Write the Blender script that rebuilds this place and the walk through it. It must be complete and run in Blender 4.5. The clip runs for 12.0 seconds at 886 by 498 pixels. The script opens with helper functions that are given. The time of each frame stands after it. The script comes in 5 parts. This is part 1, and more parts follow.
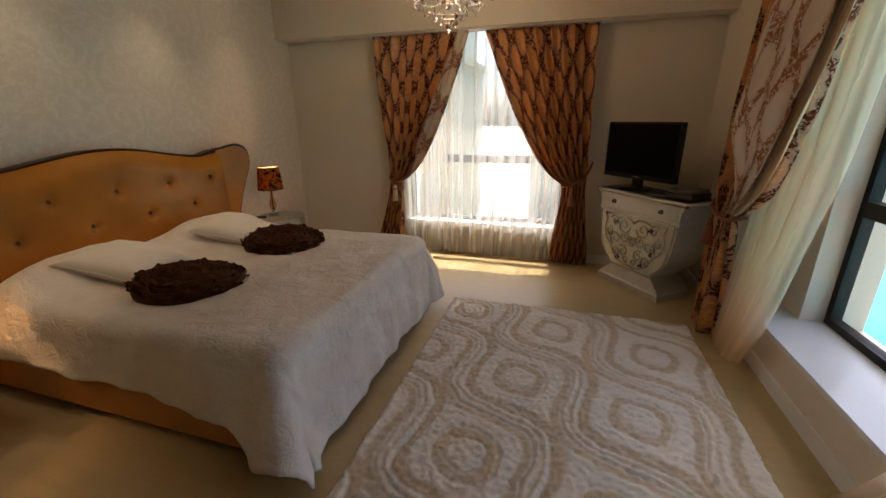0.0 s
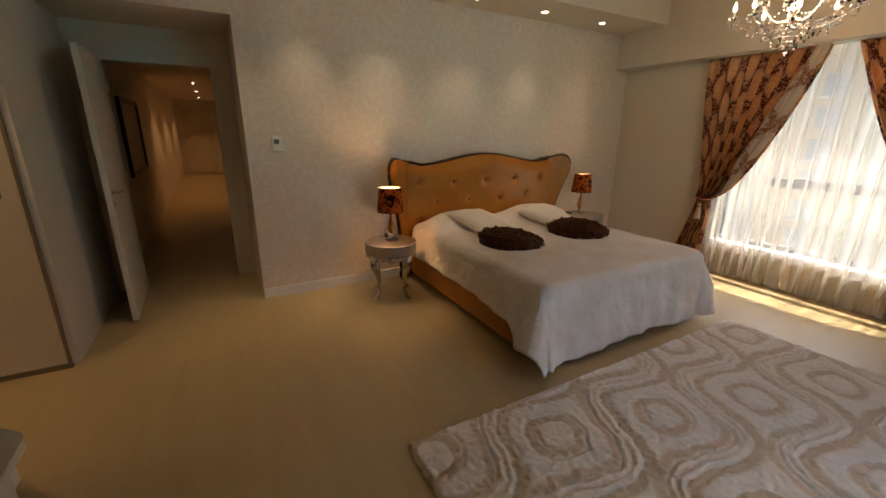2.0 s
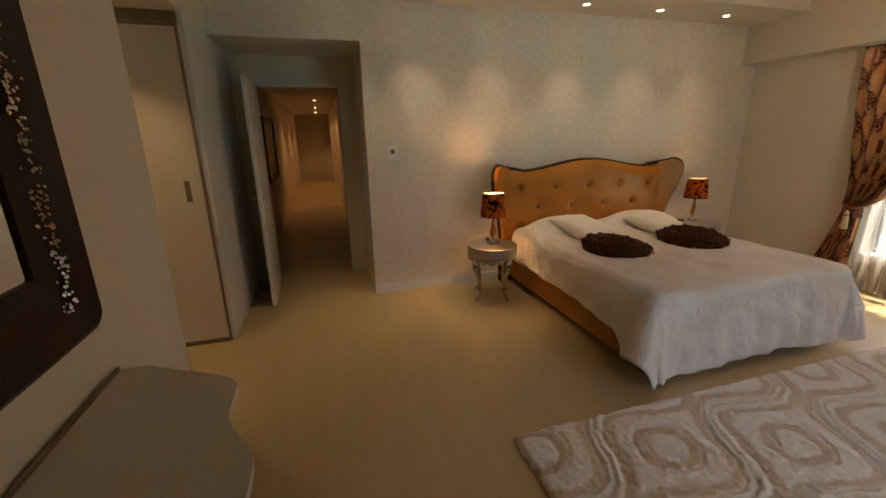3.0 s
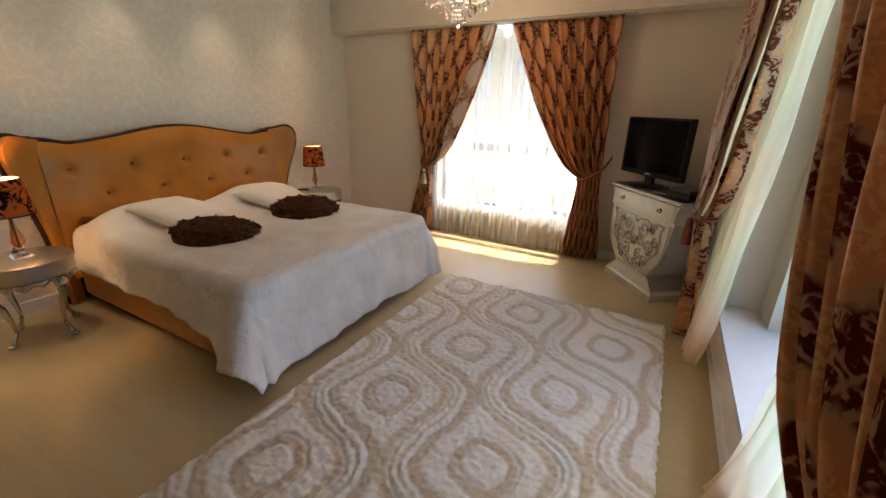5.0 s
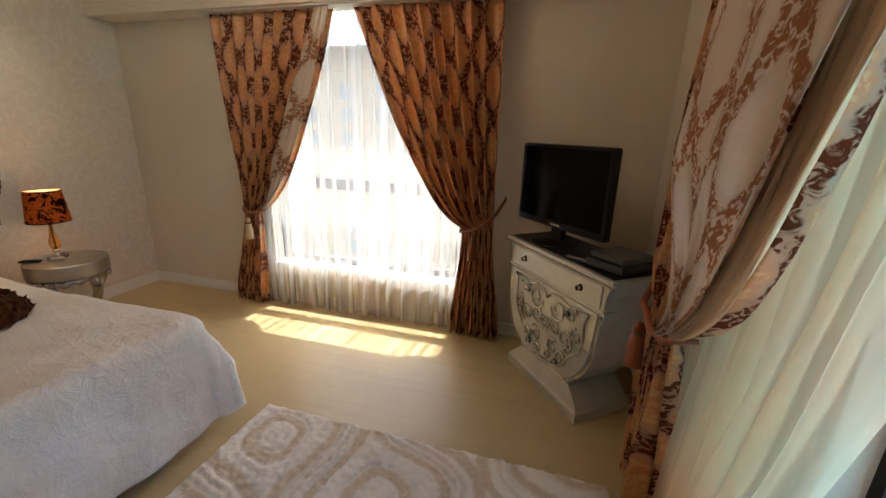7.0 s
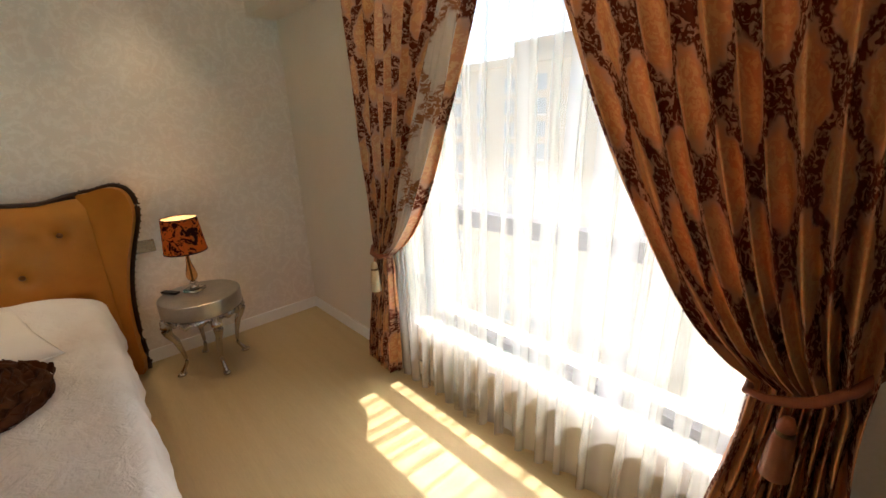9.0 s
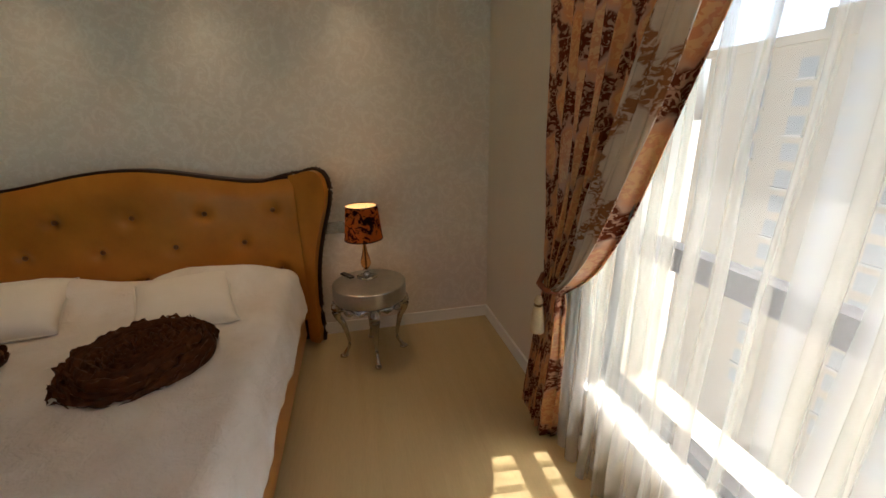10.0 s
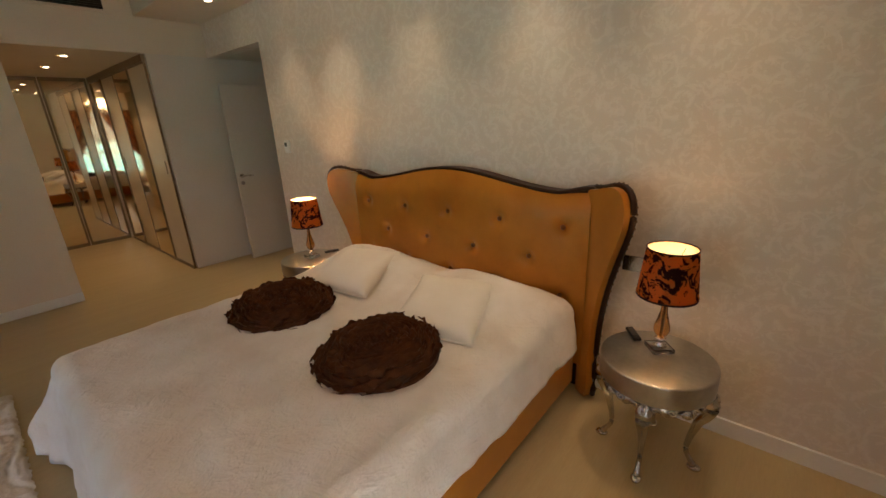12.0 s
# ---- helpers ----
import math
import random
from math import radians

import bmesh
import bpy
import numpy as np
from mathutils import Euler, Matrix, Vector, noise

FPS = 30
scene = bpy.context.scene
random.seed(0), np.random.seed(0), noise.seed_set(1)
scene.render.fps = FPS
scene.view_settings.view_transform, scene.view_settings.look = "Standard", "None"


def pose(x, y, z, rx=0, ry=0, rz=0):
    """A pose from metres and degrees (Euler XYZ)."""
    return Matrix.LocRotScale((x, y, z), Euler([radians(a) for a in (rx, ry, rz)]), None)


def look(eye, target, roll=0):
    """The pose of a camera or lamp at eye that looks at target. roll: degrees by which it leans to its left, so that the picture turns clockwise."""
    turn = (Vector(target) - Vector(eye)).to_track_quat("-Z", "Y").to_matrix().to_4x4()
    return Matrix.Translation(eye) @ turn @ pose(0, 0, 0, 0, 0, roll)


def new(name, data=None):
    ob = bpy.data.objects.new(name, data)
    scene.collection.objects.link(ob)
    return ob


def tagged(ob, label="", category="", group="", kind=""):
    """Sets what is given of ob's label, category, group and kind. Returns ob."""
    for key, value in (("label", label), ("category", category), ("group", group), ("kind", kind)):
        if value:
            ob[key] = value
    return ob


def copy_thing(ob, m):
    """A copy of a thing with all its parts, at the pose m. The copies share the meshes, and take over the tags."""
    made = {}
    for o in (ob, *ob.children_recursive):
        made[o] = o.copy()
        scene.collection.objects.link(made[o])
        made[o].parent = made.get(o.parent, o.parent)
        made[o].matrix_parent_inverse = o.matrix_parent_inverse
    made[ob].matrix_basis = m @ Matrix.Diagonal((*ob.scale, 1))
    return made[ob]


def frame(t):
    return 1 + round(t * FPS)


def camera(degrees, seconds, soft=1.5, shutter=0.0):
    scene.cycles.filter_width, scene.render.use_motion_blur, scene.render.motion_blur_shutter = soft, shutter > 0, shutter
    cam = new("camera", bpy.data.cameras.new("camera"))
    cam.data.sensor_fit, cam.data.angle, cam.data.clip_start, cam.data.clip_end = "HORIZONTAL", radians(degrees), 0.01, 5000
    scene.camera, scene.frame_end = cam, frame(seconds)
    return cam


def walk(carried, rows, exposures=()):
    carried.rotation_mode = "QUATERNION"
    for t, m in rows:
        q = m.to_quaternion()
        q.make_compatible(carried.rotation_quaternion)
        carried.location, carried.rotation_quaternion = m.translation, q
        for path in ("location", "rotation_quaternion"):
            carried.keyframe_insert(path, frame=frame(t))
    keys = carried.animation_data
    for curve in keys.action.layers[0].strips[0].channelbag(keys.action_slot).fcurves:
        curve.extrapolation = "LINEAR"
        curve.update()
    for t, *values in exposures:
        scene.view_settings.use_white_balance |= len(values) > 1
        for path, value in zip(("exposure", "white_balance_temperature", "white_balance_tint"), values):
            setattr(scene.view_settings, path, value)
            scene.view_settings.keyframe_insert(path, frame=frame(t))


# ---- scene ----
cam = camera(95.7, 12.0)
PATH = [
    (0, (3.111, 0.33, 1.469), (2.563, 2.152, 0.852), -0.3),
    (0.5, (3.335, 0.266, 1.475), (2.209, 1.781, 0.814), 2.2),
    (1, (3.473, 0.079, 1.538), (2.112, 1.447, 1.015), 0.5),
    (1.5, (3.646, -0.093, 1.511), (2.206, 1.179, 0.955), -0.2),
    (2, (3.815, -0.24, 1.525), (2.142, 0.696, 0.954), 0.7),
    (2.5, (3.889, -0.366, 1.536), (2.059, 0.238, 1.001), -0.6),
    (2.7, (3.891, -0.421, 1.554), (2.027, 0.067, 1.016), -0.8),
    (4.3, (3.901, -0.119, 1.491), (2.6, 1.254, 0.842), -1.4),
    (4.5, (3.935, 0.001, 1.48), (2.766, 1.489, 0.832), -0.7),
    (5, (3.866, 0.314, 1.486), (2.962, 1.967, 0.815), 1.4),
    (5.5, (3.739, 0.639, 1.494), (2.925, 2.358, 0.875), 0.1),
    (6, (3.713, 1.035, 1.497), (3.177, 2.851, 0.852), -1.6),
    (6.5, (3.726, 1.424, 1.53), (3.221, 3.264, 0.93), 0.1),
    (6.7, (3.726, 1.57, 1.496), (3.251, 3.425, 0.918), 1.4),
    (8.5, (3.41, 2.994, 1.492), (2.233, 4.517, 0.951), -0.6),
    (9, (3.218, 3.237, 1.544), (1.819, 4.53, 0.937), -2.0),
    (9.5, (3.065, 3.444, 1.537), (1.366, 4.261, 0.87), -0.8),
    (10, (2.833, 3.685, 1.532), (0.971, 4.078, 0.915), -1.2),
    (10.5, (2.633, 3.825, 1.571), (0.724, 3.735, 0.982), -2.5),
    (11, (2.483, 4.004, 1.587), (0.736, 3.304, 0.912), -0.8),
    (11.5, (2.315, 4.038, 1.567), (0.721, 3.003, 0.941), -1.2),
    (12, (2.132, 4.005, 1.588), (0.69, 2.766, 0.967), -2.7),
]
walk(cam, [(t, look(eye, target, roll)) for t, eye, target, roll in PATH],
     exposures=[(0.0, 1.95, 6300, 12), (0.5, 2.12, 6200, 12), (1.5, 2.12, 6200, 12), (2.5, 2.15, 6700, 13), (4.5, 2.75, 6000, 11), (5.0, 2.65, 5900, 11), (5.5, 2.7, 5800, 10), (6.0, 2.72, 5800, 10), (6.5, 2.55, 5800, 10),
                (8.5, 2.42, 5800, 10), (9.0, 2.45, 5900, 10), (9.5, 2.30, 5800, 10), (10.0, 1.88, 6000, 10), (10.5, 1.48, 6200, 11), (11.5, 2.2, 6200, 11), (12.0, 2.4, 6300, 12)])

# ---- world, sun and lamps ----
SUN_EL, SUN_AZ = radians(68), radians(4)      # azimuth from +y towards +x
world = bpy.data.worlds.new("sky_world")
scene.world = world
world.use_nodes = True
wn = world.node_tree
sky = wn.nodes.new("ShaderNodeTexSky")
sky.sky_type, sky.sun_disc = "NISHITA", False
sky.sun_elevation, sky.sun_rotation = SUN_EL, SUN_AZ
sky.air_density, sky.dust_density = 0.7, 5.0
wn.links.new(sky.outputs[0], wn.nodes["Background"].inputs[0])
wn.nodes["Background"].inputs[1].default_value = 0.15


def lamp(name, kind, energy, color, m, **kw):
    d = bpy.data.lights.new(name, kind)
    d.energy, d.color = energy, color
    for k, v in kw.items():
        setattr(d, k, v)
    ob = new(name, d)
    ob.matrix_world = m
    return ob


sun_from = Vector((math.sin(SUN_AZ) * math.cos(SUN_EL), math.cos(SUN_AZ) * math.cos(SUN_EL), math.sin(SUN_EL)))
lamp("sun", "SUN", 2.6, (1.0, 0.95, 0.86), look(sun_from * 50, (0, 0, 0)), angle=radians(0.5))
WARM = (1.0, 0.68, 0.38)
DOWN_Y = (-0.2, 0.48, 1.2, 2.05, 2.88, 3.72)
for y in DOWN_Y:
    lamp("downlight_beam", "SPOT", 6.0, (1.0, 0.75, 0.48), look((0.30, y, 2.672), (0.27, y, 0)), spot_size=radians(72), spot_blend=1.0, shadow_soft_size=0.035)
for x, y in ((1.16, -1.69), (1.18, -2.67), (-6.0, -0.43), (-8.25, -0.43), (-10.8, -0.43)):
    lamp("downlight_beam", "SPOT", 6.0 if x > 0 else 9.0, WARM if x > 0 else (1.0, 0.55, 0.24), look((x, y, 2.337), (x, y, 0)), spot_size=radians(110), spot_blend=0.6, shadow_soft_size=0.04)
for x, y, e in ((0.43, 1.10, 5.6), (0.285, 3.70, 0.5)):
    lamp("table_lamp_glow", "POINT", e, (1.0, 0.55, 0.23), pose(x, y, 0.925), shadow_soft_size=0.03)
lamp("chandelier_glow", "POINT", 2.5, WARM, pose(2.21, 3.50, 2.40), shadow_soft_size=0.15)

# ---- materials ----


def mat(name):
    m = bpy.data.materials.new(name)
    m.use_nodes = True
    nt = m.node_tree
    return m, nt, nt.nodes["Principled BSDF"]


def node(nt, kind, **inputs):
    n = nt.nodes.new(kind)
    for k, v in inputs.items():
        n.inputs[k.replace("_", " ")].default_value = v
    return n


def coords(nt, scale=(1, 1, 1), kind="Object"):
    tc = nt.nodes.new("ShaderNodeTexCoord")
    mp = nt.nodes.new("ShaderNodeMapping")
    mp.inputs["Scale"].default_value = scale
    nt.links.new(tc.outputs[kind], mp.inputs[0])
    return mp.outputs[0]


def noise_tex(nt, vec, scale, detail=4.0, rough=0.55, dist=0.0):
    n = nt.nodes.new("ShaderNodeTexNoise")
    n.inputs["Scale"].default_value, n.inputs["Detail"].default_value = scale, detail
    n.inputs["Roughness"].default_value, n.inputs["Distortion"].default_value = rough, dist
    nt.links.new(vec, n.inputs["Vector"])
    return n.outputs["Fac"]


def ramp(nt, fac, stops):
    r = nt.nodes.new("ShaderNodeValToRGB")
    els = r.color_ramp.elements
    while len(els) < len(stops):
        els.new(0.5)
    for e, (p, c) in zip(els, stops):
        e.position, e.color = p, (*c, 1)
    nt.links.new(fac, r.inputs[0])
    return r.outputs[0]


def mix(nt, fac, a, b, mode="MIX"):
    n = nt.nodes.new("ShaderNodeMix")
    n.data_type, n.blend_type = "RGBA", mode
    for sock, v in ((n.inputs[0], fac), (n.inputs[6], a), (n.inputs[7], b)):
        if isinstance(v, (int, float)):
            sock.default_value = v
        elif isinstance(v, tuple):
            sock.default_value = (*v, 1)
        else:
            nt.links.new(v, sock)
    return n.outputs[2]


def math_node(nt, op, a, b=None, c=None):
    n = nt.nodes.new("ShaderNodeMath")
    n.operation = op
    for sock, v in zip(n.inputs, (a, b, c)):
        if v is None:
            continue
        if isinstance(v, (int, float)):
            sock.default_value = v
        else:
            nt.links.new(v, sock)
    return n.outputs[0]


def bump(nt, bsdf, height, strength=0.2, distance=0.01):
    b = nt.nodes.new("ShaderNodeBump")
    b.inputs["Strength"].default_value, b.inputs["Distance"].default_value = strength, distance
    nt.links.new(height, b.inputs["Height"])
    nt.links.new(b.outputs[0], bsdf.inputs["Normal"])


def basic(name, c1, c2, scale=8.0, rough=0.5, metal=0.0, bump_s=0.1, fine=120.0, bump_d=0.003, sheen=0.0, stretch=(1, 1, 1)):
    """Two-scale variation of one colour with a fine relief."""
    m, nt, b = mat(name)
    v = coords(nt, stretch)
    big, small = noise_tex(nt, v, scale), noise_tex(nt, v, fine, 3.0)
    col = mix(nt, ramp(nt, big, [(0.3, (0, 0, 0)), (0.7, (1, 1, 1))]), c1, c2)
    col = mix(nt, 0.12, col, ramp(nt, small, [(0.3, (0.25, 0.25, 0.25)), (0.7, (0.75, 0.75, 0.75))]), "OVERLAY")
    nt.links.new(col, b.inputs["Base Color"])
    b.inputs["Roughness"].default_value, b.inputs["Metallic"].default_value = rough, metal
    b.inputs["Sheen Weight"].default_value = sheen
    if bump_s:
        bump(nt, b, small, bump_s, bump_d)
    return m


M = {}
M["plaster"] = basic("wall_paint", (0.69, 0.595, 0.465), (0.73, 0.635, 0.505), 1.5, 0.75, 0, 0.12, 90)
M["ceiling"] = basic("ceiling_paint", (0.67, 0.58, 0.46), (0.71, 0.62, 0.50), 1.2, 0.85, 0, 0.06, 70)
M["white"] = basic("white_gloss_paint", (0.64, 0.585, 0.50), (0.68, 0.625, 0.54), 2.0, 0.38, 0, 0.05, 60)
M["skirting"] = basic("skirting_paint", (0.78, 0.75, 0.69), (0.82, 0.79, 0.73), 2.0, 0.4, 0, 0.05, 60)
M["sill"] = basic("sill_stone", (0.76, 0.76, 0.75), (0.82, 0.82, 0.81), 3.0, 0.25, 0, 0.03, 60)
M["frame_dark"] = basic("dark_aluminium", (0.022, 0.016, 0.013), (0.032, 0.025, 0.021), 4.0, 0.5, 0.0, 0.03, 120)
M["wardrobe_panel"] = basic("cream_lacquer", (0.56, 0.48, 0.34), (0.60, 0.52, 0.38), 1.5, 0.3, 0, 0.02, 80)
M["bronze"] = basic("bronze_profile", (0.22, 0.17, 0.11), (0.28, 0.22, 0.15), 6.0, 0.35, 0.7, 0.03, 120)
M["chrome"] = basic("chrome", (0.75, 0.75, 0.75), (0.8, 0.8, 0.8), 10.0, 0.12, 1.0, 0.0)
M["black_plastic"] = basic("black_plastic", (0.008, 0.008, 0.009), (0.012, 0.012, 0.013), 6.0, 0.3, 0, 0.05, 300)
M["black_plastic"].node_tree.nodes["Principled BSDF"].inputs["Specular IOR Level"].default_value = 0.2
M["frame_dark"].node_tree.nodes["Principled BSDF"].inputs["Specular IOR Level"].default_value = 0.2
M["vent"] = basic("vent_metal", (0.03, 0.027, 0.024), (0.04, 0.036, 0.032), 5, 0.5, 0, 0)


def floor_material():
    m, nt, b = mat("polished_cream_floor")
    v = coords(nt)
    streak = noise_tex(nt, coords(nt, (0.35, 5.0, 1)), 2.2, 6.0, 0.6, 0.6)
    cloud = noise_tex(nt, v, 0.9, 4.0)
    fine = noise_tex(nt, coords(nt, (8, 60, 1)), 2.0, 4.0)
    col = ramp(nt, streak, [(0.25, (0.44, 0.322, 0.150)), (0.5, (0.495, 0.370, 0.180)), (0.8, (0.535, 0.410, 0.215))])
    col = mix(nt, 0.35, col, ramp(nt, cloud, [(0.3, (0.46, 0.336, 0.160)), (0.7, (0.52, 0.390, 0.20))]))
    col = mix(nt, 0.10, col, ramp(nt, fine, [(0.3, (0.3, 0.3, 0.3)), (0.7, (0.7, 0.7, 0.7))]), "OVERLAY")
    nt.links.new(col, b.inputs["Base Color"])
    nt.links.new(ramp(nt, cloud, [(0.3, (0.30, 0.30, 0.30)), (0.7, (0.40, 0.40, 0.40))]), b.inputs["Roughness"])
    bump(nt, b, fine, 0.04, 0.002)
    return m


M["floor"] = floor_material()


def wallpaper_material():
    """Pale pearly paper printed with large leafy scrolls, one curl to each cell."""
    m, nt, b = mat("damask_wallpaper")
    v = coords(nt)
    sep, flat = nt.nodes.new("ShaderNodeSeparateXYZ"), nt.nodes.new("ShaderNodeCombineXYZ")
    nt.links.new(v, sep.inputs[0])
    nt.links.new(math_node(nt, "ADD", sep.outputs[1], sep.outputs[0]), flat.inputs[0])
    nt.links.new(sep.outputs[2], flat.inputs[1])
    warp = nt.nodes.new("ShaderNodeTexNoise")
    warp.inputs["Scale"].default_value, warp.inputs["Detail"].default_value = 9.0, 2.0
    nt.links.new(flat.outputs[0], warp.inputs["Vector"])
    add = nt.nodes.new("ShaderNodeVectorMath")
    add.operation = "MULTIPLY_ADD"
    add.inputs[1].default_value = (0.15, 0.15, 0.0)
    nt.links.new(warp.outputs["Color"], add.inputs[0])
    nt.links.new(flat.outputs[0], add.inputs[2])
    vo = nt.nodes.new("ShaderNodeTexVoronoi")
    vo.voronoi_dimensions = "2D"
    vo.inputs["Scale"].default_value, vo.inputs["Randomness"].default_value = 4.6, 0.85
    nt.links.new(add.outputs[0], vo.inputs["Vector"])
    arm = nt.nodes.new("ShaderNodeVectorMath")
    arm.operation = "SUBTRACT"
    nt.links.new(add.outputs[0], arm.inputs[0])
    nt.links.new(vo.outputs["Position"], arm.inputs[1])
    at, hue = nt.nodes.new("ShaderNodeSeparateXYZ"), nt.nodes.new("ShaderNodeSeparateColor")
    nt.links.new(arm.outputs[0], at.inputs[0])
    nt.links.new(vo.outputs["Color"], hue.inputs[0])
    hand = math_node(nt, "SIGN", math_node(nt, "SUBTRACT", hue.outputs[0], 0.5))
    turn = math_node(nt, "MULTIPLY", math_node(nt, "DIVIDE", math_node(nt, "ARCTAN2", at.outputs[1], at.outputs[0]), 2 * math.pi), hand)
    coil = math_node(nt, "FRACT", math_node(nt, "ADD", math_node(nt, "MULTIPLY", vo.outputs["Distance"], 2.7), math_node(nt, "ADD", turn, hue.outputs[1])))
    stem = ramp(nt, coil, [(0.20, (0, 0, 0)), (0.36, (1, 1, 1)), (0.50, (1, 1, 1)), (0.72, (0, 0, 0))])
    frond = ramp(nt, noise_tex(nt, flat.outputs[0], 30.0, 2.0, 0.5, 1.4), [(0.42, (0, 0, 0)), (0.52, (1, 1, 1))])
    sprig = ramp(nt, noise_tex(nt, flat.outputs[0], 17.0, 1.0, 0.5, 2.2), [(0.56, (0, 0, 0)), (0.61, (1, 1, 1))])
    fig = mix(nt, 1.0, mix(nt, 0.8, stem, mix(nt, 1.0, stem, frond, "MULTIPLY")), mix(nt, 0.7, (0, 0, 0), sprig), "LIGHTEN")
    fine = noise_tex(nt, v, 160, 3.0)
    cloud = noise_tex(nt, v, 1.3, 3.0)
    col = mix(nt, fig, (0.70, 0.603, 0.495), (0.77, 0.68, 0.575))
    col = mix(nt, 0.1, col, ramp(nt, fine, [(0.3, (0.3, 0.3, 0.3)), (0.7, (0.7, 0.7, 0.7))]), "OVERLAY")
    col = mix(nt, 0.08, col, ramp(nt, cloud, [(0.3, (0.3, 0.3, 0.3)), (0.7, (0.7, 0.7, 0.7))]), "OVERLAY")
    nt.links.new(col, b.inputs["Base Color"])
    nt.links.new(mix(nt, fig, (0.62, 0.62, 0.62), (0.44, 0.44, 0.44)), b.inputs["Roughness"])
    bump(nt, b, fig, 0.12, 0.004)
    return m


M["wallpaper"] = wallpaper_material()


def glass_material(name, color=(1, 1, 1), rough=0.0, ior=1.45):
    m, nt, b = mat(name)
    b.inputs["Base Color"].default_value = (*color, 1)
    b.inputs["Roughness"].default_value, b.inputs["IOR"].default_value = rough, ior
    b.inputs["Transmission Weight"].default_value = 1.0
    return m


M["glass"] = glass_material("window_glass", (0.97, 0.99, 0.99), 0.0, 1.05)
M["mirror_bronze"] = basic("bronze_mirror", (0.74, 0.65, 0.49), (0.76, 0.67, 0.51), 2.0, 0.03, 1.0, 0.0)
M["mirror"] = basic("mirror_silver", (0.86, 0.85, 0.82), (0.87, 0.86, 0.83), 2.0, 0.02, 1.0, 0.0)


def emit_material(name, color, strength):
    m, nt, b = mat(name)
    b.inputs["Base Color"].default_value = (*color, 1)
    b.inputs["Emission Color"].default_value = (*color, 1)
    b.inputs["Emission Strength"].default_value = strength
    return m


M["bulb"] = emit_material("lamp_glow", (1.0, 0.78, 0.50), 4.0)

# ---- mesh helpers ----


def mesh_ob(name, bm, material, smooth=False):
    me = bpy.data.meshes.new(name)
    bmesh.ops.recalc_face_normals(bm, faces=bm.faces)
    bm.to_mesh(me)
    bm.free()
    for mm in material if isinstance(material, (list, tuple)) else (material,):
        me.materials.append(mm)
    if smooth:
        for p in me.polygons:
            p.use_smooth = True
    return new(name, me)


def part(name, bm, material, parent=None, label="", smooth=False):
    ob = mesh_ob(name, bm, material, smooth)
    ob.parent = parent
    return tagged(ob, label) if label else ob


def thing(name, label, category, m=None, group="", kind=""):
    ob = new(name)
    if m is not None:
        ob.matrix_basis = m
    return tagged(ob, label, category, group, kind)


def structure(name, bm, material, label, category, smooth=False):
    return tagged(mesh_ob(name, bm, material, smooth), label, category, "", "structure")


def box(bm, x0, x1, y0, y1, z0, z1, bevel=0.0):
    res = bmesh.ops.create_cube(bm, size=1.0, matrix=Matrix.LocRotScale(((x0 + x1) / 2, (y0 + y1) / 2, (z0 + z1) / 2), None, (abs(x1 - x0), abs(y1 - y0), abs(z1 - z0))))
    if bevel:
        es = {e for v in res["verts"] for e in v.link_edges}
        bmesh.ops.bevel(bm, geom=list(es), offset=bevel, segments=2, affect="EDGES", profile=0.5)
    return bm


def boxes(*args):
    bm = bmesh.new()
    for a in args:
        box(bm, *a)
    return bm


def lathe(profile, segs=24, bm=None, centre=(0, 0, 0)):
    """Surface of revolution about z from (radius, height) pairs."""
    bm = bm or bmesh.new()
    rings = []
    for r, z in profile:
        if r < 1e-5:
            rings.append([bm.verts.new((centre[0], centre[1], centre[2] + z))])
        else:
            rings.append([bm.verts.new((centre[0] + r * math.cos(2 * math.pi * i / segs), centre[1] + r * math.sin(2 * math.pi * i / segs), centre[2] + z)) for i in range(segs)])
    for a, b in zip(rings, rings[1:]):
        for i in range(segs):
            j = (i + 1) % segs
            vs = [a[i % len(a)], a[j % len(a)], b[j % len(b)], b[i % len(b)]]
            vs = list(dict.fromkeys(vs))
            if len(vs) > 2:
                bm.faces.new(vs)
    return bm


def tube(points, radius, segs=8, bm=None, cap=True):
    """Round bar along points; radius may be a list."""
    bm = bm or bmesh.new()
    pts = [Vector(p) for p in points]
    rings = []
    n = len(pts)
    for i, p in enumerate(pts):
        d = (pts[min(i + 1, n - 1)] - pts[max(i - 1, 0)]).normalized()
        q = d.to_track_quat("Z", "Y")
        r = radius[i] if isinstance(radius, (list, tuple)) else radius
        rings.append([bm.verts.new(p + q @ Vector((r * math.cos(2 * math.pi * k / segs), r * math.sin(2 * math.pi * k / segs), 0))) for k in range(segs)])
    for a, b in zip(rings, rings[1:]):
        for k in range(segs):
            bm.faces.new((a[k], a[(k + 1) % segs], b[(k + 1) % segs], b[k]))
    if cap:
        bm.faces.new(rings[0])
        bm.faces.new(rings[-1])
    return bm


def extrude_outline(pts, depth, bm=None):
    """Prism from an outline in the xz plane, from y=0 to y=depth."""
    bm = bm or bmesh.new()
    a = [bm.verts.new((x, 0, z)) for x, z in pts]
    b = [bm.verts.new((x, depth, z)) for x, z in pts]
    n = len(pts)
    bm.faces.new(a)
    bm.faces.new(b[::-1])
    for i in range(n):
        bm.faces.new((a[i], b[i], b[(i + 1) % n], a[(i + 1) % n]))
    return bm


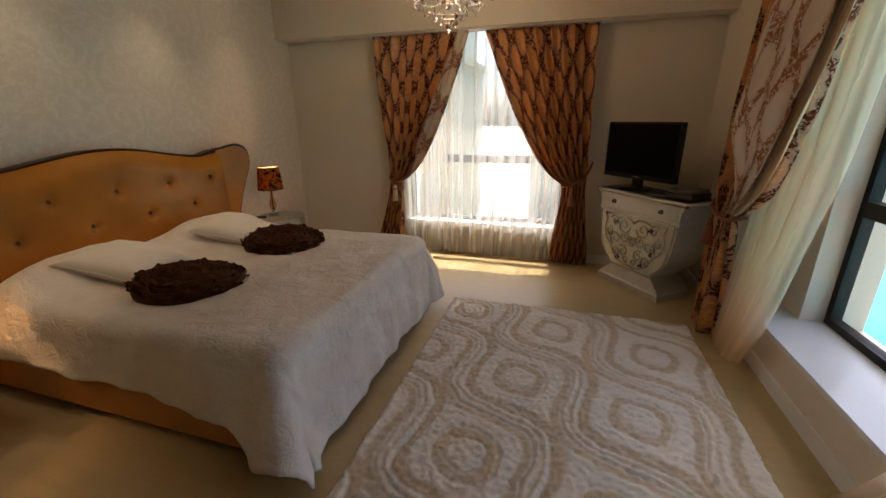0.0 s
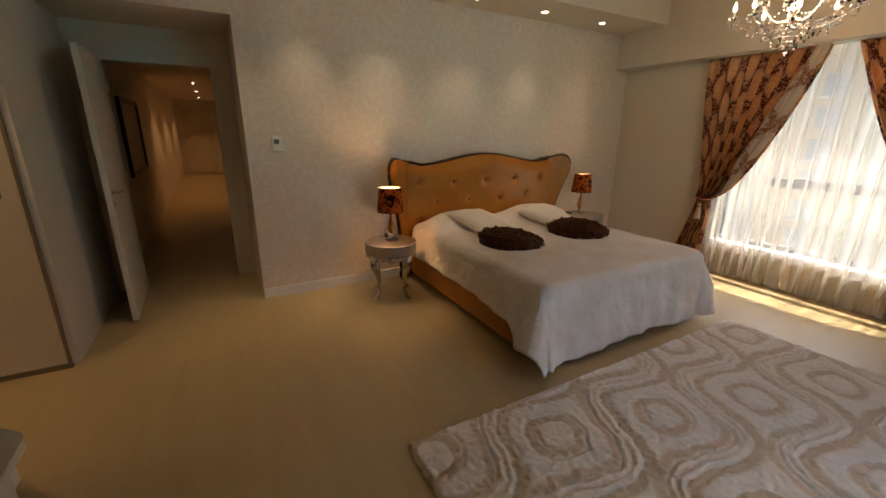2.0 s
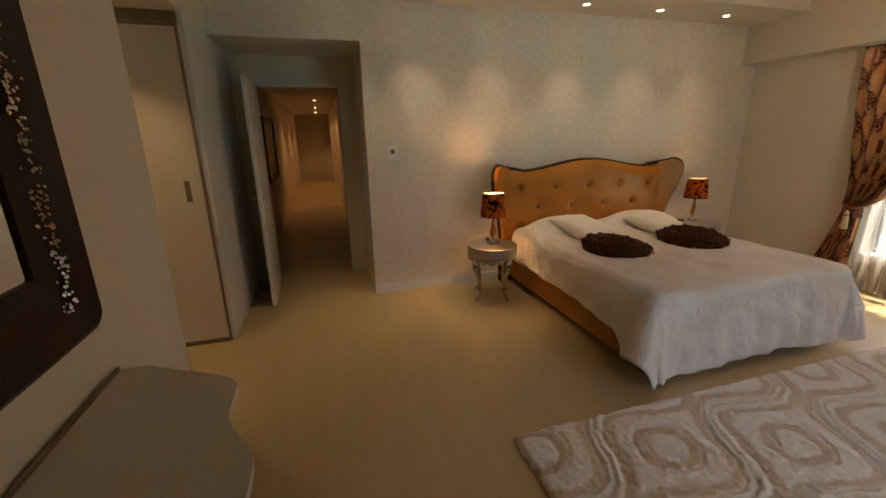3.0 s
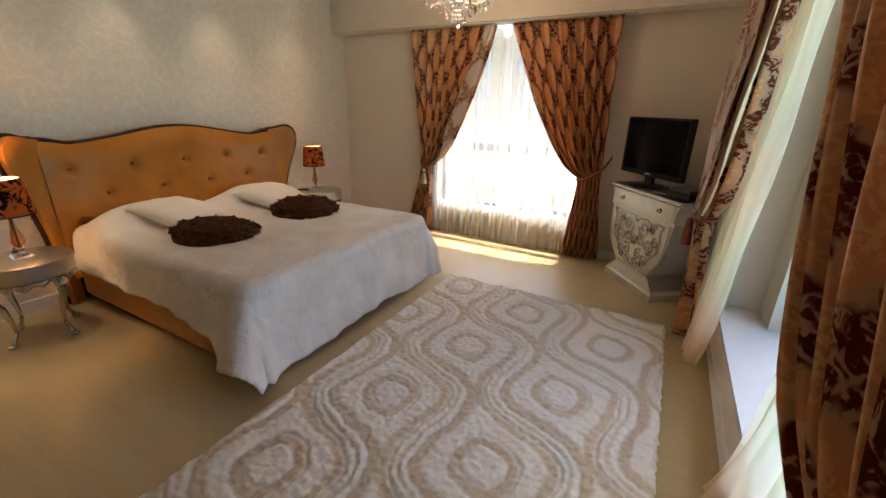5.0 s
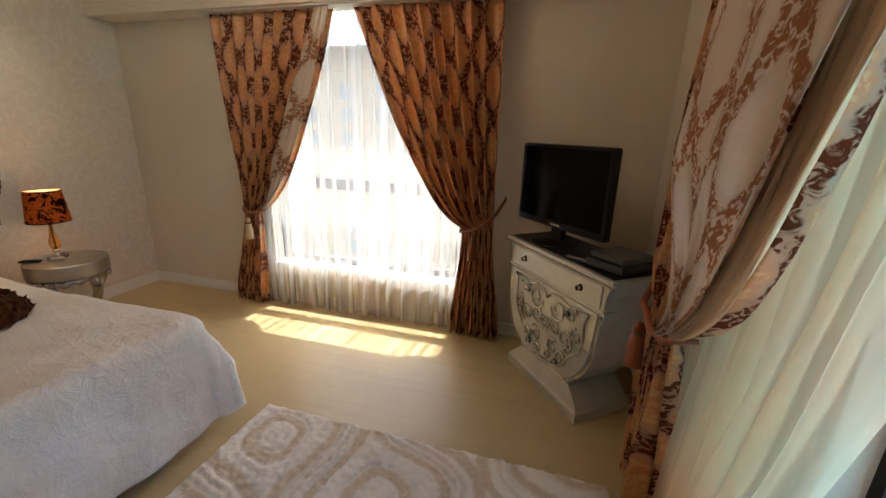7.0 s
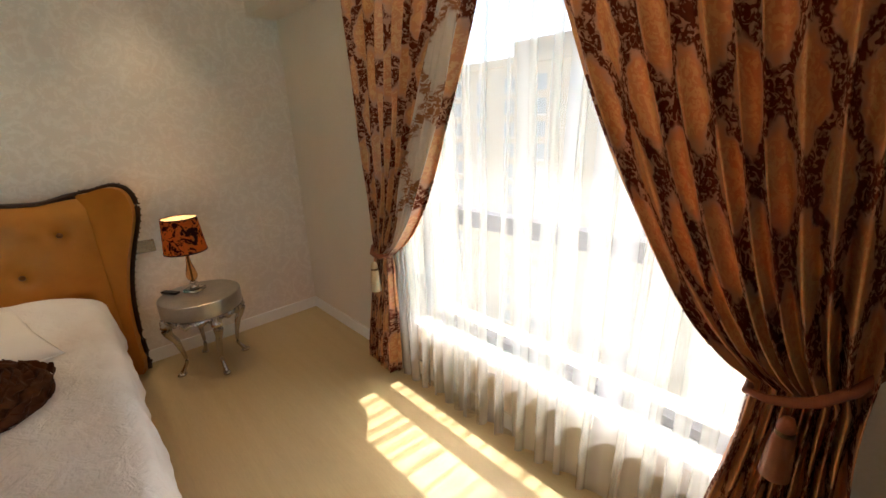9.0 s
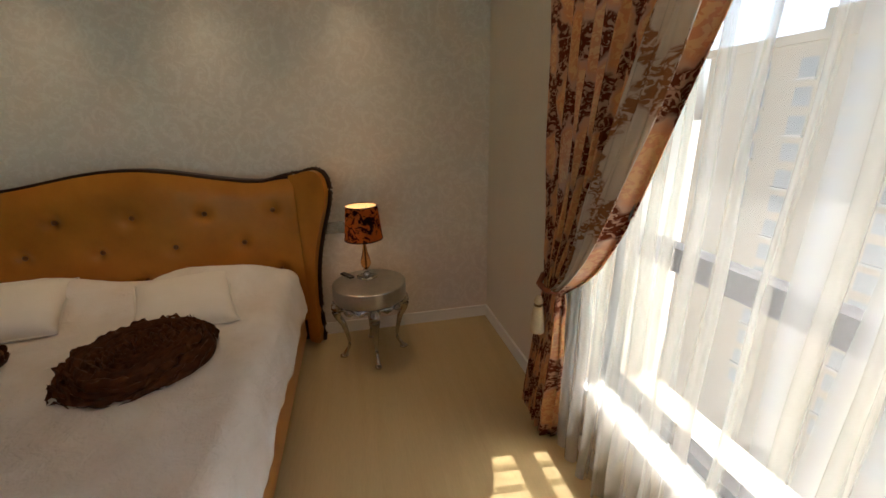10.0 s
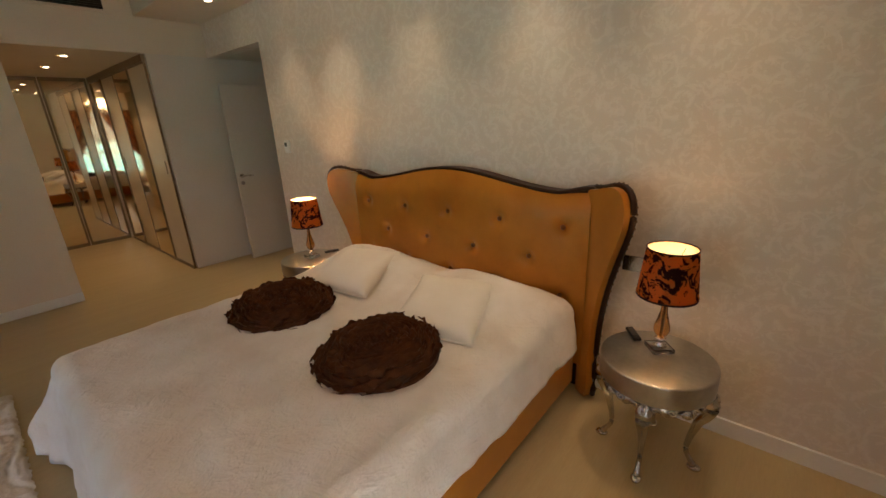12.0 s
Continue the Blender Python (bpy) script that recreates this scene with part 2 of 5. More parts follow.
def grid(nu, nv, fn, bm=None):
    """Sheet of nu x nv quads; fn(u, v) with u, v in 0..1 gives a place."""
    bm = bm or bmesh.new()
    vs = [[bm.verts.new(fn(i / nu, j / nv)) for j in range(nv + 1)] for i in range(nu + 1)]
    for i in range(nu):
        for j in range(nv):
            bm.faces.new((vs[i][j], vs[i + 1][j], vs[i + 1][j + 1], vs[i][j + 1]))
    return bm


def smoothstep(a, b, x):
    t = min(1.0, max(0.0, (x - a) / (b - a)))
    return t * t * (3 - 2 * t)


# ---- plan ----
XE, YN, YS = 4.325, 4.635, -1.2          # room faces of the sea wall, window wall and mirror wall
ZC, ZT, ZL = 2.685, 2.93, 2.35         # soffit, tray ceiling, low ceiling of alcove and dressing passage
TOP = 3.1
AX0, AX1, AZ0, AZ1 = 1.40, 3.12, 0.36, 2.38     # window in the window wall
BY0, BY1, BZ0, BZ1 = 0.74, 3.03, 0.305, 2.42    # window in the sea wall
HX = -12.2                             # far end of the hall

structure("floor", boxes((HX - 0.2, XE + 0.02, -4.0, YN + 0.02, -0.2, 0.0)), M["floor"], "polished cream floor with faint streaks", "floor")
structure("wall_bed", boxes((-0.15, 0, 0, YN, 0, TOP), (-0.8, -0.15, 0, 0.15, 0, TOP), (-0.15, 0, YS, 0, ZL, TOP)), M["wallpaper"], "pale scrolled damask wallpaper behind the bed", "wall")
structure("wall_window", boxes((-0.15, AX0, YN, 5.02, 0, TOP), (AX1, XE + 0.54, YN, 5.02, 0, TOP), (AX0, AX1, YN, 5.02, 0, AZ0 - 0.03), (AX0, AX1, YN, 5.02, AZ1, TOP)), M["plaster"], "beige painted wall with a tall window", "wall")
structure("wall_sea", boxes((XE, XE + 0.22, YS, BY0 - 0.25, 0, TOP), (XE, XE + 0.22, BY1 + 0.25, YN, 0, TOP), (XE, XE + 0.22, BY0 - 0.25, BY1 + 0.25, 0, BZ0 - 0.03), (XE, XE + 0.22, BY0 - 0.25, BY1 + 0.25, BZ1, TOP),
                            (XE + 0.22, XE + 0.54, YS, BY0, 0, TOP), (XE + 0.22, XE + 0.54, BY1, YN, 0, TOP), (XE + 0.22, XE + 0.54, BY0, BY1, -0.2, BZ0 - 0.03), (XE + 0.22, XE + 0.54, BY0, BY1, BZ1, TOP)), M["plaster"], "beige painted wall with a deep window recess", "wall")
structure("wall_south", boxes((1.66, XE + 0.22, YS - 0.15, YS, 0, TOP), (1.66, 1.81, -3.85, YS - 0.15, 0, TOP), (-0.8, 1.66, YS - 0.03, YS, ZL, TOP)), M["plaster"], "beige painted wall holding the console mirror", "wall")
structure("wall_passage_end", boxes((-0.95, 1.81, -3.95, -3.82, 0, TOP)), M["plaster"], "beige wall behind the dressing passage", "wall")
structure("wall_closet_side", boxes((-0.8, 0.60, YS - 0.06, YS, 0, ZL)), M["white"], "white panelled side of the built-in wardrobe", "wall")
# door wall and hall
DY0, DY1 = -1.02, -0.15
structure("wall_door", boxes((-0.95, -0.8, YS, DY0, 0, ZL), (-0.95, -0.8, DY1, 0.15, 0, ZL), (-0.95, -0.8, DY0, DY1, 2.08, ZL)), M["plaster"], "beige wall round the hall door", "wall")
structure("wall_hall", boxes((HX, -0.95, -1.35, -1.18, 0, 2.5), (HX, -0.95, 0.0, 0.15, 0, 2.5), (HX - 0.15, HX, -1.35, 0.15, 0, 2.5)), M["plaster"], "beige walls of the long hall", "wall")
structure("ceiling", boxes((-0.95, 0.62, 0.0, YN, ZC, TOP), (0.0, 0.62, YS, 0.0, ZC, TOP), (0.62, XE, YS, YN, ZT, TOP)), M["ceiling"], "painted ceiling with a dropped edge", "ceiling")
structure("ceiling_low", boxes((-0.8, -0.15, YS, 0.0, ZL, ZL + 0.1), (0.0, 1.66, -3.82, YS - 0.03, ZL, ZL + 0.1), (HX, -0.8, -1.2, 0.02, ZL, ZL + 0.1)), M["ceiling"], "low painted ceiling of passage and hall", "ceiling")
structure("beam", boxes((0, XE, 4.42, YN, 2.285, TOP)), M["ceiling"], "painted beam above the window curtains", "beam")

# ---- windows ----


def window(name, label, w, z0, z1, bar, m):
    """Dark framed window in the local xz plane, centred on x, with one crossbar; local -y is the room."""
    win = thing(name, label, "window", m, "", "structure")
    f = 0.045
    part("window_frame", boxes((-w / 2, -w / 2 + f, 0, 0.06, z0, z1), (w / 2 - f, w / 2, 0, 0.06, z0, z1), (-w / 2 + f, w / 2 - f, 0, 0.06, z0, z0 + f), (-w / 2 + f, w / 2 - f, 0, 0.06, z1 - f, z1)), M["frame_dark"], win)
    part("crossbar", boxes((-w / 2 + f, w / 2 - f, -0.005, 0.065, bar - 0.042, bar + 0.042)), M["frame_dark"], win)
    for a, b in ((z0 + f, bar - 0.042), (bar + 0.042, z1 - f)):
        p = part("pane", boxes((-w / 2 + f, w / 2 - f, 0.026, 0.034, a, b)), M["glass"], win)
        p.visible_shadow = False
    return win


window("window_1", "tall dark-framed window behind sheer curtains", AX1 - AX0, AZ0, AZ1, 1.05, pose((AX0 + AX1) / 2, 4.745, 0))
window("window_2", "large dark-framed window facing the sea", BY1 - BY0, BZ0, BZ1, 1.0, pose(XE + 0.34, (BY0 + BY1) / 2, 0, 0, 0, -90))
structure("window_sill", boxes((AX0, AX1, YN - 0.02, 4.745, AZ0 - 0.03, AZ0)), M["sill"], "white window sill in bright sun", "window sill")
structure("window_sill", boxes((XE - 0.015, XE + 0.22, BY0 - 0.245, BY1 + 0.245, BZ0 - 0.03, BZ0), (XE + 0.22, XE + 0.34, BY0, BY1, BZ0 - 0.03, BZ0)), M["sill"], "broad white window sill below the sea window", "window sill")

# ---- baseboards ----
structure("baseboard", boxes((0, 0.014, 0.0, YN, 0, 0.09)), M["skirting"], "white painted baseboard along the bed wall", "baseboard")
structure("baseboard", boxes((0.014, XE - 0.014, YN - 0.014, YN, 0, 0.09)), M["skirting"], "white painted baseboard below the window", "baseboard")
structure("baseboard", boxes((XE - 0.014, XE, YS + 0.014, YN - 0.014, 0, 0.09)), M["skirting"], "white painted baseboard below the sea window", "baseboard")
structure("baseboard", boxes((1.66, XE - 0.014, YS, YS + 0.014, 0, 0.09)), M["skirting"], "white painted baseboard below the mirror", "baseboard")

# ---- soft materials ----


def ogee(nt, u, v, w, h, k=0.8):
    """Zero on an ogee net with cells w x h, largest at the cells' middles."""
    a = math_node(nt, "COSINE", math_node(nt, "MULTIPLY", u, 2 * math.pi / w))
    b = math_node(nt, "MULTIPLY", math_node(nt, "COSINE", math_node(nt, "MULTIPLY", v, 2 * math.pi / h)), k)
    return math_node(nt, "ADD", a, b)


def curtain_material(name="damask_curtain", warm=((0.66, 0.235, 0.065), (0.70, 0.31, 0.105), (0.58, 0.30, 0.16)), rose_colour=(0.76, 0.40, 0.14), leaf_colour=(0.135, 0.026, 0.008), gloss=0.33):
    m, nt, b = mat(name)
    uv = coords(nt, kind="UV")
    sep = nt.nodes.new("ShaderNodeSeparateXYZ")
    wob = nt.nodes.new("ShaderNodeTexNoise")
    wob.inputs["Scale"].default_value, wob.inputs["Detail"].default_value = 22.0, 2.0
    nt.links.new(uv, wob.inputs["Vector"])
    shift = nt.nodes.new("ShaderNodeVectorMath")
    shift.operation = "MULTIPLY_ADD"
    shift.inputs[1].default_value = (0.07, 0.07, 0)
    nt.links.new(wob.outputs["Color"], shift.inputs[0])
    nt.links.new(uv, shift.inputs[2])
    nt.links.new(shift.outputs[0], sep.inputs[0])
    signed = ogee(nt, sep.outputs[0], sep.outputs[1], 0.28, 0.40, 0.75)
    g = math_node(nt, "ABSOLUTE", signed)
    curls = noise_tex(nt, uv, 38.0, 2.0, 0.5, 1.6)
    leaf = math_node(nt, "MULTIPLY", ramp(nt, g, [(0.42, (1, 1, 1)), (0.60, (0, 0, 0))]), ramp(nt, curls, [(0.40, (0.15, 0.15, 0.15)), (0.50, (1, 1, 1))]))
    rose = math_node(nt, "MULTIPLY", ramp(nt, g, [(0.85, (0, 0, 0)), (1.0, (1, 1, 1))]), ramp(nt, curls, [(0.47, (0, 0, 0)), (0.53, (1, 1, 1))]))
    cloth = mix(nt, ramp(nt, noise_tex(nt, uv, 5.0), [(0.3, (0, 0, 0)), (0.7, (1, 1, 1))]), warm[0], warm[1])
    cloth = mix(nt, ramp(nt, g, [(0.55, (0, 0, 0)), (0.9, (1, 1, 1))]), warm[2], cloth)
    col = mix(nt, rose, cloth, rose_colour)
    col = mix(nt, leaf, col, leaf_colour)
    nt.links.new(col, b.inputs["Base Color"])
    nt.links.new(mix(nt, leaf, (gloss, gloss, gloss), (0.8, 0.8, 0.8)), b.inputs["Roughness"])
    b.inputs["Sheen Weight"].default_value = 0.02
    b.inputs["Sheen Tint"].default_value = (1, 0.7, 0.45, 1)
    nt.links.new(mix(nt, leaf, (0.8, 0.8, 0.8), (0.06, 0.06, 0.06)), b.inputs["Specular IOR Level"])
    weave_bands = noise_tex(nt, coords(nt, (250, 900, 1), "UV"), 1.0, 2.0)
    bump(nt, b, math_node(nt, "ADD", math_node(nt, "MULTIPLY", weave_bands, 0.2), leaf), 0.25, 0.003)
    tr, mx = nt.nodes.new("ShaderNodeBsdfTranslucent"), nt.nodes.new("ShaderNodeMixShader")
    nt.links.new(col, tr.inputs[0])
    mx.inputs[0].default_value = 0.22
    nt.links.new(b.outputs[0], mx.inputs[1])
    nt.links.new(tr.outputs[0], mx.inputs[2])
    nt.links.new(mx.outputs[0], nt.nodes["Material Output"].inputs[0])
    return m


def sheer_material(name, cloth_colour, lo, hi, a, c):
    m, nt, b = mat(name)
    out = nt.nodes["Material Output"]
    nt.nodes.remove(b)
    clear, diff, trans = (nt.nodes.new(k) for k in ("ShaderNodeBsdfTransparent", "ShaderNodeBsdfDiffuse", "ShaderNodeBsdfTranslucent"))
    clear.inputs[0].default_value = (1.0, 0.99, 0.96, 1)
    diff.inputs[0].default_value = (*cloth_colour, 1)
    trans.inputs[0].default_value = (*cloth_colour, 1)
    cloth, all_ = nt.nodes.new("ShaderNodeMixShader"), nt.nodes.new("ShaderNodeMixShader")
    cloth.inputs[0].default_value = 0.6
    nt.links.new(diff.outputs[0], cloth.inputs[1])
    nt.links.new(trans.outputs[0], cloth.inputs[2])
    # Banded opacity stands in for doubled folds, so sunlight lands in stripes.
    weave_bands = noise_tex(nt, coords(nt, (13, 0.10, 1), "UV"), 1.0, 0.0)
    nt.links.new(ramp(nt, weave_bands, [(a, (lo, lo, lo)), (c, (hi, hi, hi))]), all_.inputs[0])
    nt.links.new(clear.outputs[0], all_.inputs[1])
    nt.links.new(cloth.outputs[0], all_.inputs[2])
    nt.links.new(all_.outputs[0], out.inputs[0])
    return m


def velvet(name, c1, c2, scale=5.0, rough=0.55, sheen=0.4, tint=(1, 0.8, 0.5)):
    m = basic(name, c1, c2, scale, rough, 0, 0.12, 260, 0.002, sheen)
    m.node_tree.nodes["Principled BSDF"].inputs["Sheen Tint"].default_value = (*tint, 1)
    return m


M["curtain"] = curtain_material()
# Paler copy of the damask, its colour painting the satin's glancing sheen.
M["curtain_sheen"] = curtain_material("damask_sheen", ((0.70, 0.55, 0.42), (0.78, 0.65, 0.52), (0.68, 0.52, 0.39)), (0.74, 0.60, 0.46), (0.33, 0.14, 0.06), 0.26)
M["sheer"] = sheer_material("white_voile", (0.70, 0.67, 0.61), 0.17, 0.54, 0.38, 0.62)
M["sheer_ivory"] = sheer_material("ivory_voile", (0.94, 0.76, 0.53), 0.50, 0.66, 0.3, 0.7)
M["tie"] = velvet("rust_cord", (0.21, 0.050, 0.013), (0.27, 0.072, 0.02), 30, 0.6, 0.05)
M["button"] = velvet("bronze_velvet", (0.17, 0.055, 0.008), (0.24, 0.08, 0.012), 30, 0.35, 0.0)
M["tassel"] = velvet("pale_gold_cord", (0.50, 0.36, 0.20), (0.62, 0.47, 0.28), 40, 0.5, 0.05)
M["gold_velvet"] = velvet("gold_velvet", (0.37, 0.128, 0.012), (0.49, 0.182, 0.021), 4.0, 0.29, 0.06)
M["gold_velvet"].node_tree.nodes["Principled BSDF"].inputs["Specular Tint"].default_value = (1.0, 0.80, 0.52, 1)
M["brown_trim"] = velvet("dark_brown_trim", (0.022, 0.008, 0.004), (0.034, 0.014, 0.007), 8.0, 0.4, 0.0)
M["brown_trim"].node_tree.nodes["Principled BSDF"].inputs["Specular IOR Level"].default_value = 0.2
M["nail"] = basic("aged_brass", (0.12, 0.07, 0.03), (0.18, 0.10, 0.05), 30, 0.35, 1.0, 0.0)
M["cover"] = velvet("cream_plush_cover", (0.72, 0.63, 0.53), (0.87, 0.815, 0.745), 3.6, 0.75, 0.25, (1, 0.95, 0.88))


def plush(m):
    """Crushed nap: soft creases over the fine pile."""
    nt = m.node_tree
    b = nt.nodes["Principled BSDF"]
    v = coords(nt)
    crease = noise_tex(nt, v, 11.0, 7.0, 0.68, 1.0)
    pile = noise_tex(nt, v, 70.0, 3.0, 0.6)
    bump(nt, b, math_node(nt, "ADD", math_node(nt, "MULTIPLY", crease, 1.6), math_node(nt, "MULTIPLY", pile, 0.35)), 0.62, 0.018)


plush(M["cover"])
M["pillow"] = velvet("cream_cotton", (0.78, 0.71, 0.60), (0.83, 0.76, 0.66), 6.0, 0.8, 0.2, (1, 0.95, 0.88))
M["organza"] = velvet("brown_organza", (0.046, 0.0135, 0.0035), (0.098, 0.032, 0.0085), 22.0, 0.55, 0.0, (1, 0.6, 0.35))
M["organza"].node_tree.nodes["Principled BSDF"].inputs["Specular IOR Level"].default_value = 0.12
M["silver"] = basic("silver_leaf", (0.44, 0.42, 0.38), (0.62, 0.60, 0.55), 14.0, 0.24, 1.0, 0.15, 60, 0.002, 0.0, (1, 1, 1))
M["silver_top"] = basic("silver_leaf_top", (0.40, 0.38, 0.34), (0.50, 0.48, 0.43), 9.0, 0.31, 1.0, 0.10, 45, 0.0015)
M["champagne"] = basic("champagne_lacquer", (0.50, 0.47, 0.40), (0.58, 0.55, 0.48), 7.0, 0.36, 0.45, 0.08, 80)
M["amber"] = glass_material("amber_glass", (0.85, 0.46, 0.16), 0.03, 1.45)
M["crystal"] = glass_material("clear_crystal", (0.98, 0.98, 0.98), 0.0, 1.5)


def shade_material():
    """Burnt orange silk with dark flocked leaves; the lamp shines through the silk."""
    m, nt, b = mat("flocked_silk_shade")
    out = nt.nodes["Material Output"]
    v = coords(nt)
    n1 = noise_tex(nt, v, 14.0, 3.0, 0.6, 1.8)
    leaf = ramp(nt, n1, [(0.52, (0, 0, 0)), (0.55, (1, 1, 1))])
    col = mix(nt, leaf, (0.50, 0.15, 0.026), (0.05, 0.009, 0.004))
    nt.links.new(col, b.inputs["Base Color"])
    b.inputs["Roughness"].default_value = 0.55
    tr, mx = nt.nodes.new("ShaderNodeBsdfTranslucent"), nt.nodes.new("ShaderNodeMixShader")
    nt.links.new(mix(nt, leaf, (0.95, 0.33, 0.05), (0.05, 0.007, 0.003)), tr.inputs[0])
    mx.inputs[0].default_value = 0.74
    nt.links.new(b.outputs[0], mx.inputs[1])
    nt.links.new(tr.outputs[0], mx.inputs[2])
    nt.links.new(mx.outputs[0], out.inputs[0])
    return m


M["shade"] = shade_material()
M["shade_lining"] = basic("pale_shade_lining", (0.75, 0.62, 0.42), (0.8, 0.68, 0.48), 8, 0.7, 0, 0.0)


def rug_material():
    m, nt, b = mat("shaggy_rug_yarn")
    at = nt.nodes.new("ShaderNodeAttribute")
    at.attribute_name = "yarn"
    v = coords(nt)
    clump = noise_tex(nt, v, 45.0, 4.0, 0.7)
    tuft = noise_tex(nt, v, 190.0, 3.0, 0.6)
    cream = mix(nt, clump, (0.72, 0.63, 0.51), (0.90, 0.83, 0.73))
    tan = mix(nt, clump, (0.52, 0.385, 0.235), (0.70, 0.56, 0.385))
    col = mix(nt, at.outputs["Fac"], cream, tan)
    col = mix(nt, 0.35, col, ramp(nt, tuft, [(0.3, (0.25, 0.25, 0.25)), (0.7, (0.75, 0.75, 0.75))]), "OVERLAY")
    nt.links.new(col, b.inputs["Base Color"])
    b.inputs["Roughness"].default_value, b.inputs["Sheen Weight"].default_value = 0.9, 0.3
    bump(nt, b, math_node(nt, "ADD", clump, tuft), 0.55, 0.010)
    return m


M["rug"] = rug_material()

# ---- door, frame and hall ----


def hall_door():
    frame_ob = thing("door_frame", "white painted frame round the open hall door", "door frame", None, "", "structure")
    part("jamb", boxes((-0.96, -0.785, DY0 - 0.02, DY0 + 0.025, 0, 2.08)), M["white"], frame_ob)
    part("jamb", boxes((-0.96, -0.785, DY1 - 0.025, DY1 + 0.02, 0, 2.08)), M["white"], frame_ob)
    part("head", boxes((-0.96, -0.785, DY0 - 0.02, DY1 + 0.02, 2.055, 2.10)), M["white"], frame_ob)
    part("casing", boxes((-0.80, -0.782, DY1 + 0.02, DY1 + 0.08, 0, 2.17)), M["white"], frame_ob)
    part("casing", boxes((-0.80, -0.782, DY0 - 0.10, DY0 - 0.02, 0, 2.17)), M["white"], frame_ob)
    part("casing", boxes((-0.80, -0.782, DY0 - 0.02, DY1 + 0.02, 2.10, 2.17)), M["white"], frame_ob)
    door = thing("door_1", "white flush door standing open against the wardrobe side", "door", pose(-0.79, DY0 + 0.03, 0, 0, 0, 1.5))
    part("leaf", boxes((0.0, 0.825, -0.02, 0.02, 0.01, 2.055, 0.003)), M["white"], door)
    for s in (-1, 1):
        h = part("handle", tube([(0.775, s * 0.02, 1.04), (0.775, s * 0.065, 1.04), (0.73, s * 0.068, 1.04), (0.655, s * 0.066, 1.035)], 0.009), M["chrome"], door, "brushed steel lever handle", True)
        part("rosette", lathe([(0, 0), (0.026, 0), (0.026, 0.008), (0, 0.008)], 20), M["chrome"], h).matrix_basis = pose(0.775, s * 0.02, 1.04, -90 * s, 0, 0)
        part("keyhole_plate", lathe([(0, 0), (0.024, 0), (0.024, 0.006), (0, 0.006)], 20), M["chrome"], door).matrix_basis = pose(0.775, s * 0.02, 0.955, -90 * s, 0, 0)
    for z in (0.25, 1.05, 1.85):
        part("hinge", tube([(-0.004, 0.024, z - 0.05), (-0.004, 0.024, z + 0.05)], 0.008), M["chrome"], door)


hall_door()
far = thing("door_2", "pale door at the far end of the hall", "door", pose(HX, -0.6, 0))
part("leaf", boxes((0.01, 0.05, -0.42, 0.42, 0.01, 2.05, 0.004)), M["wardrobe_panel"], far)
part("casing", boxes((0.0, 0.03, -0.50, -0.43, 0, 2.12), (0.0, 0.03, 0.43, 0.50, 0, 2.12), (0.0, 0.03, -0.43, 0.43, 2.06, 2.12)), M["white"], far)
part("handle", tube([(0.05, 0.36, 1.03), (0.10, 0.36, 1.03), (0.10, 0.25, 1.03)], 0.009), M["chrome"], far)
pic = thing("wall_picture", "dark framed picture hung on the hall wall", "picture", pose(-3.1, -1.18, 1.38))
part("canvas", boxes((-0.62, 0.62, 0.004, 0.022, -0.42, 0.42)), basic("dark_print", (0.03, 0.02, 0.015), (0.12, 0.06, 0.03), 4, 0.4, 0, 0.05), pic)
part("frame", boxes((-0.68, 0.68, 0.002, 0.045, 0.42, 0.48), (-0.68, 0.68, 0.002, 0.045, -0.48, -0.42), (-0.68, -0.62, 0.002, 0.045, -0.42, 0.42), (0.62, 0.68, 0.002, 0.045, -0.42, 0.42)), M["brown_trim"], pic)

# ---- wardrobe with sliding doors, mirrored passage end ----


def wardrobe():
    w = thing("wardrobe", "built-in wardrobe with cream and mirrored sliding doors", "wardrobe", pose(0.60, YS - 0.06, 0))
    part("body", boxes((-0.55, 0.0, -2.5, 0.0, 0.0, ZL - 0.004)), M["white"], w)
    part("track", boxes((0.0, 0.035, -2.5, 0.03, ZL - 0.07, ZL - 0.004)), M["bronze"], w)
    part("floor_track", boxes((0.0, 0.035, -2.5, 0.03, 0.0, 0.012)), M["bronze"], w)
    n, wid = 4, 2.5 / 4
    for i in range(n):
        y1 = 0.025 - i * wid
        y0 = y1 - wid + 0.01
        off = 0.004 if i % 2 == 0 else 0.012
        d = part("sliding_door", boxes((off, off + 0.016, y0 + 0.016, y1 - 0.016, 0.03, ZL - 0.09)), M["mirror_bronze"] if i % 2 else M["wardrobe_panel"], w, "bronze-tinted mirrored sliding door" if i % 2 else "cream lacquered sliding door")
        part("profile", boxes((off, off + 0.02, y1 - 0.016, y1, 0.014, ZL - 0.072), (off, off + 0.02, y0, y0 + 0.016, 0.014, ZL - 0.072), (off, off + 0.02, y0 + 0.016, y1 - 0.016, 0.014, 0.03), (off, off + 0.02, y0 + 0.016, y1 - 0.016, ZL - 0.09, ZL - 0.072)), M["bronze"], d, "bronze edge profile")
        if i % 2 == 0:
            hy = y1 - 0.11 if i == 0 else y0 + 0.10
            part("pull", boxes((off + 0.016, off + 0.022, hy - 0.018, hy + 0.018, 1.12, 1.27, 0.004)), M["bronze"], d, "recessed bronze pull")


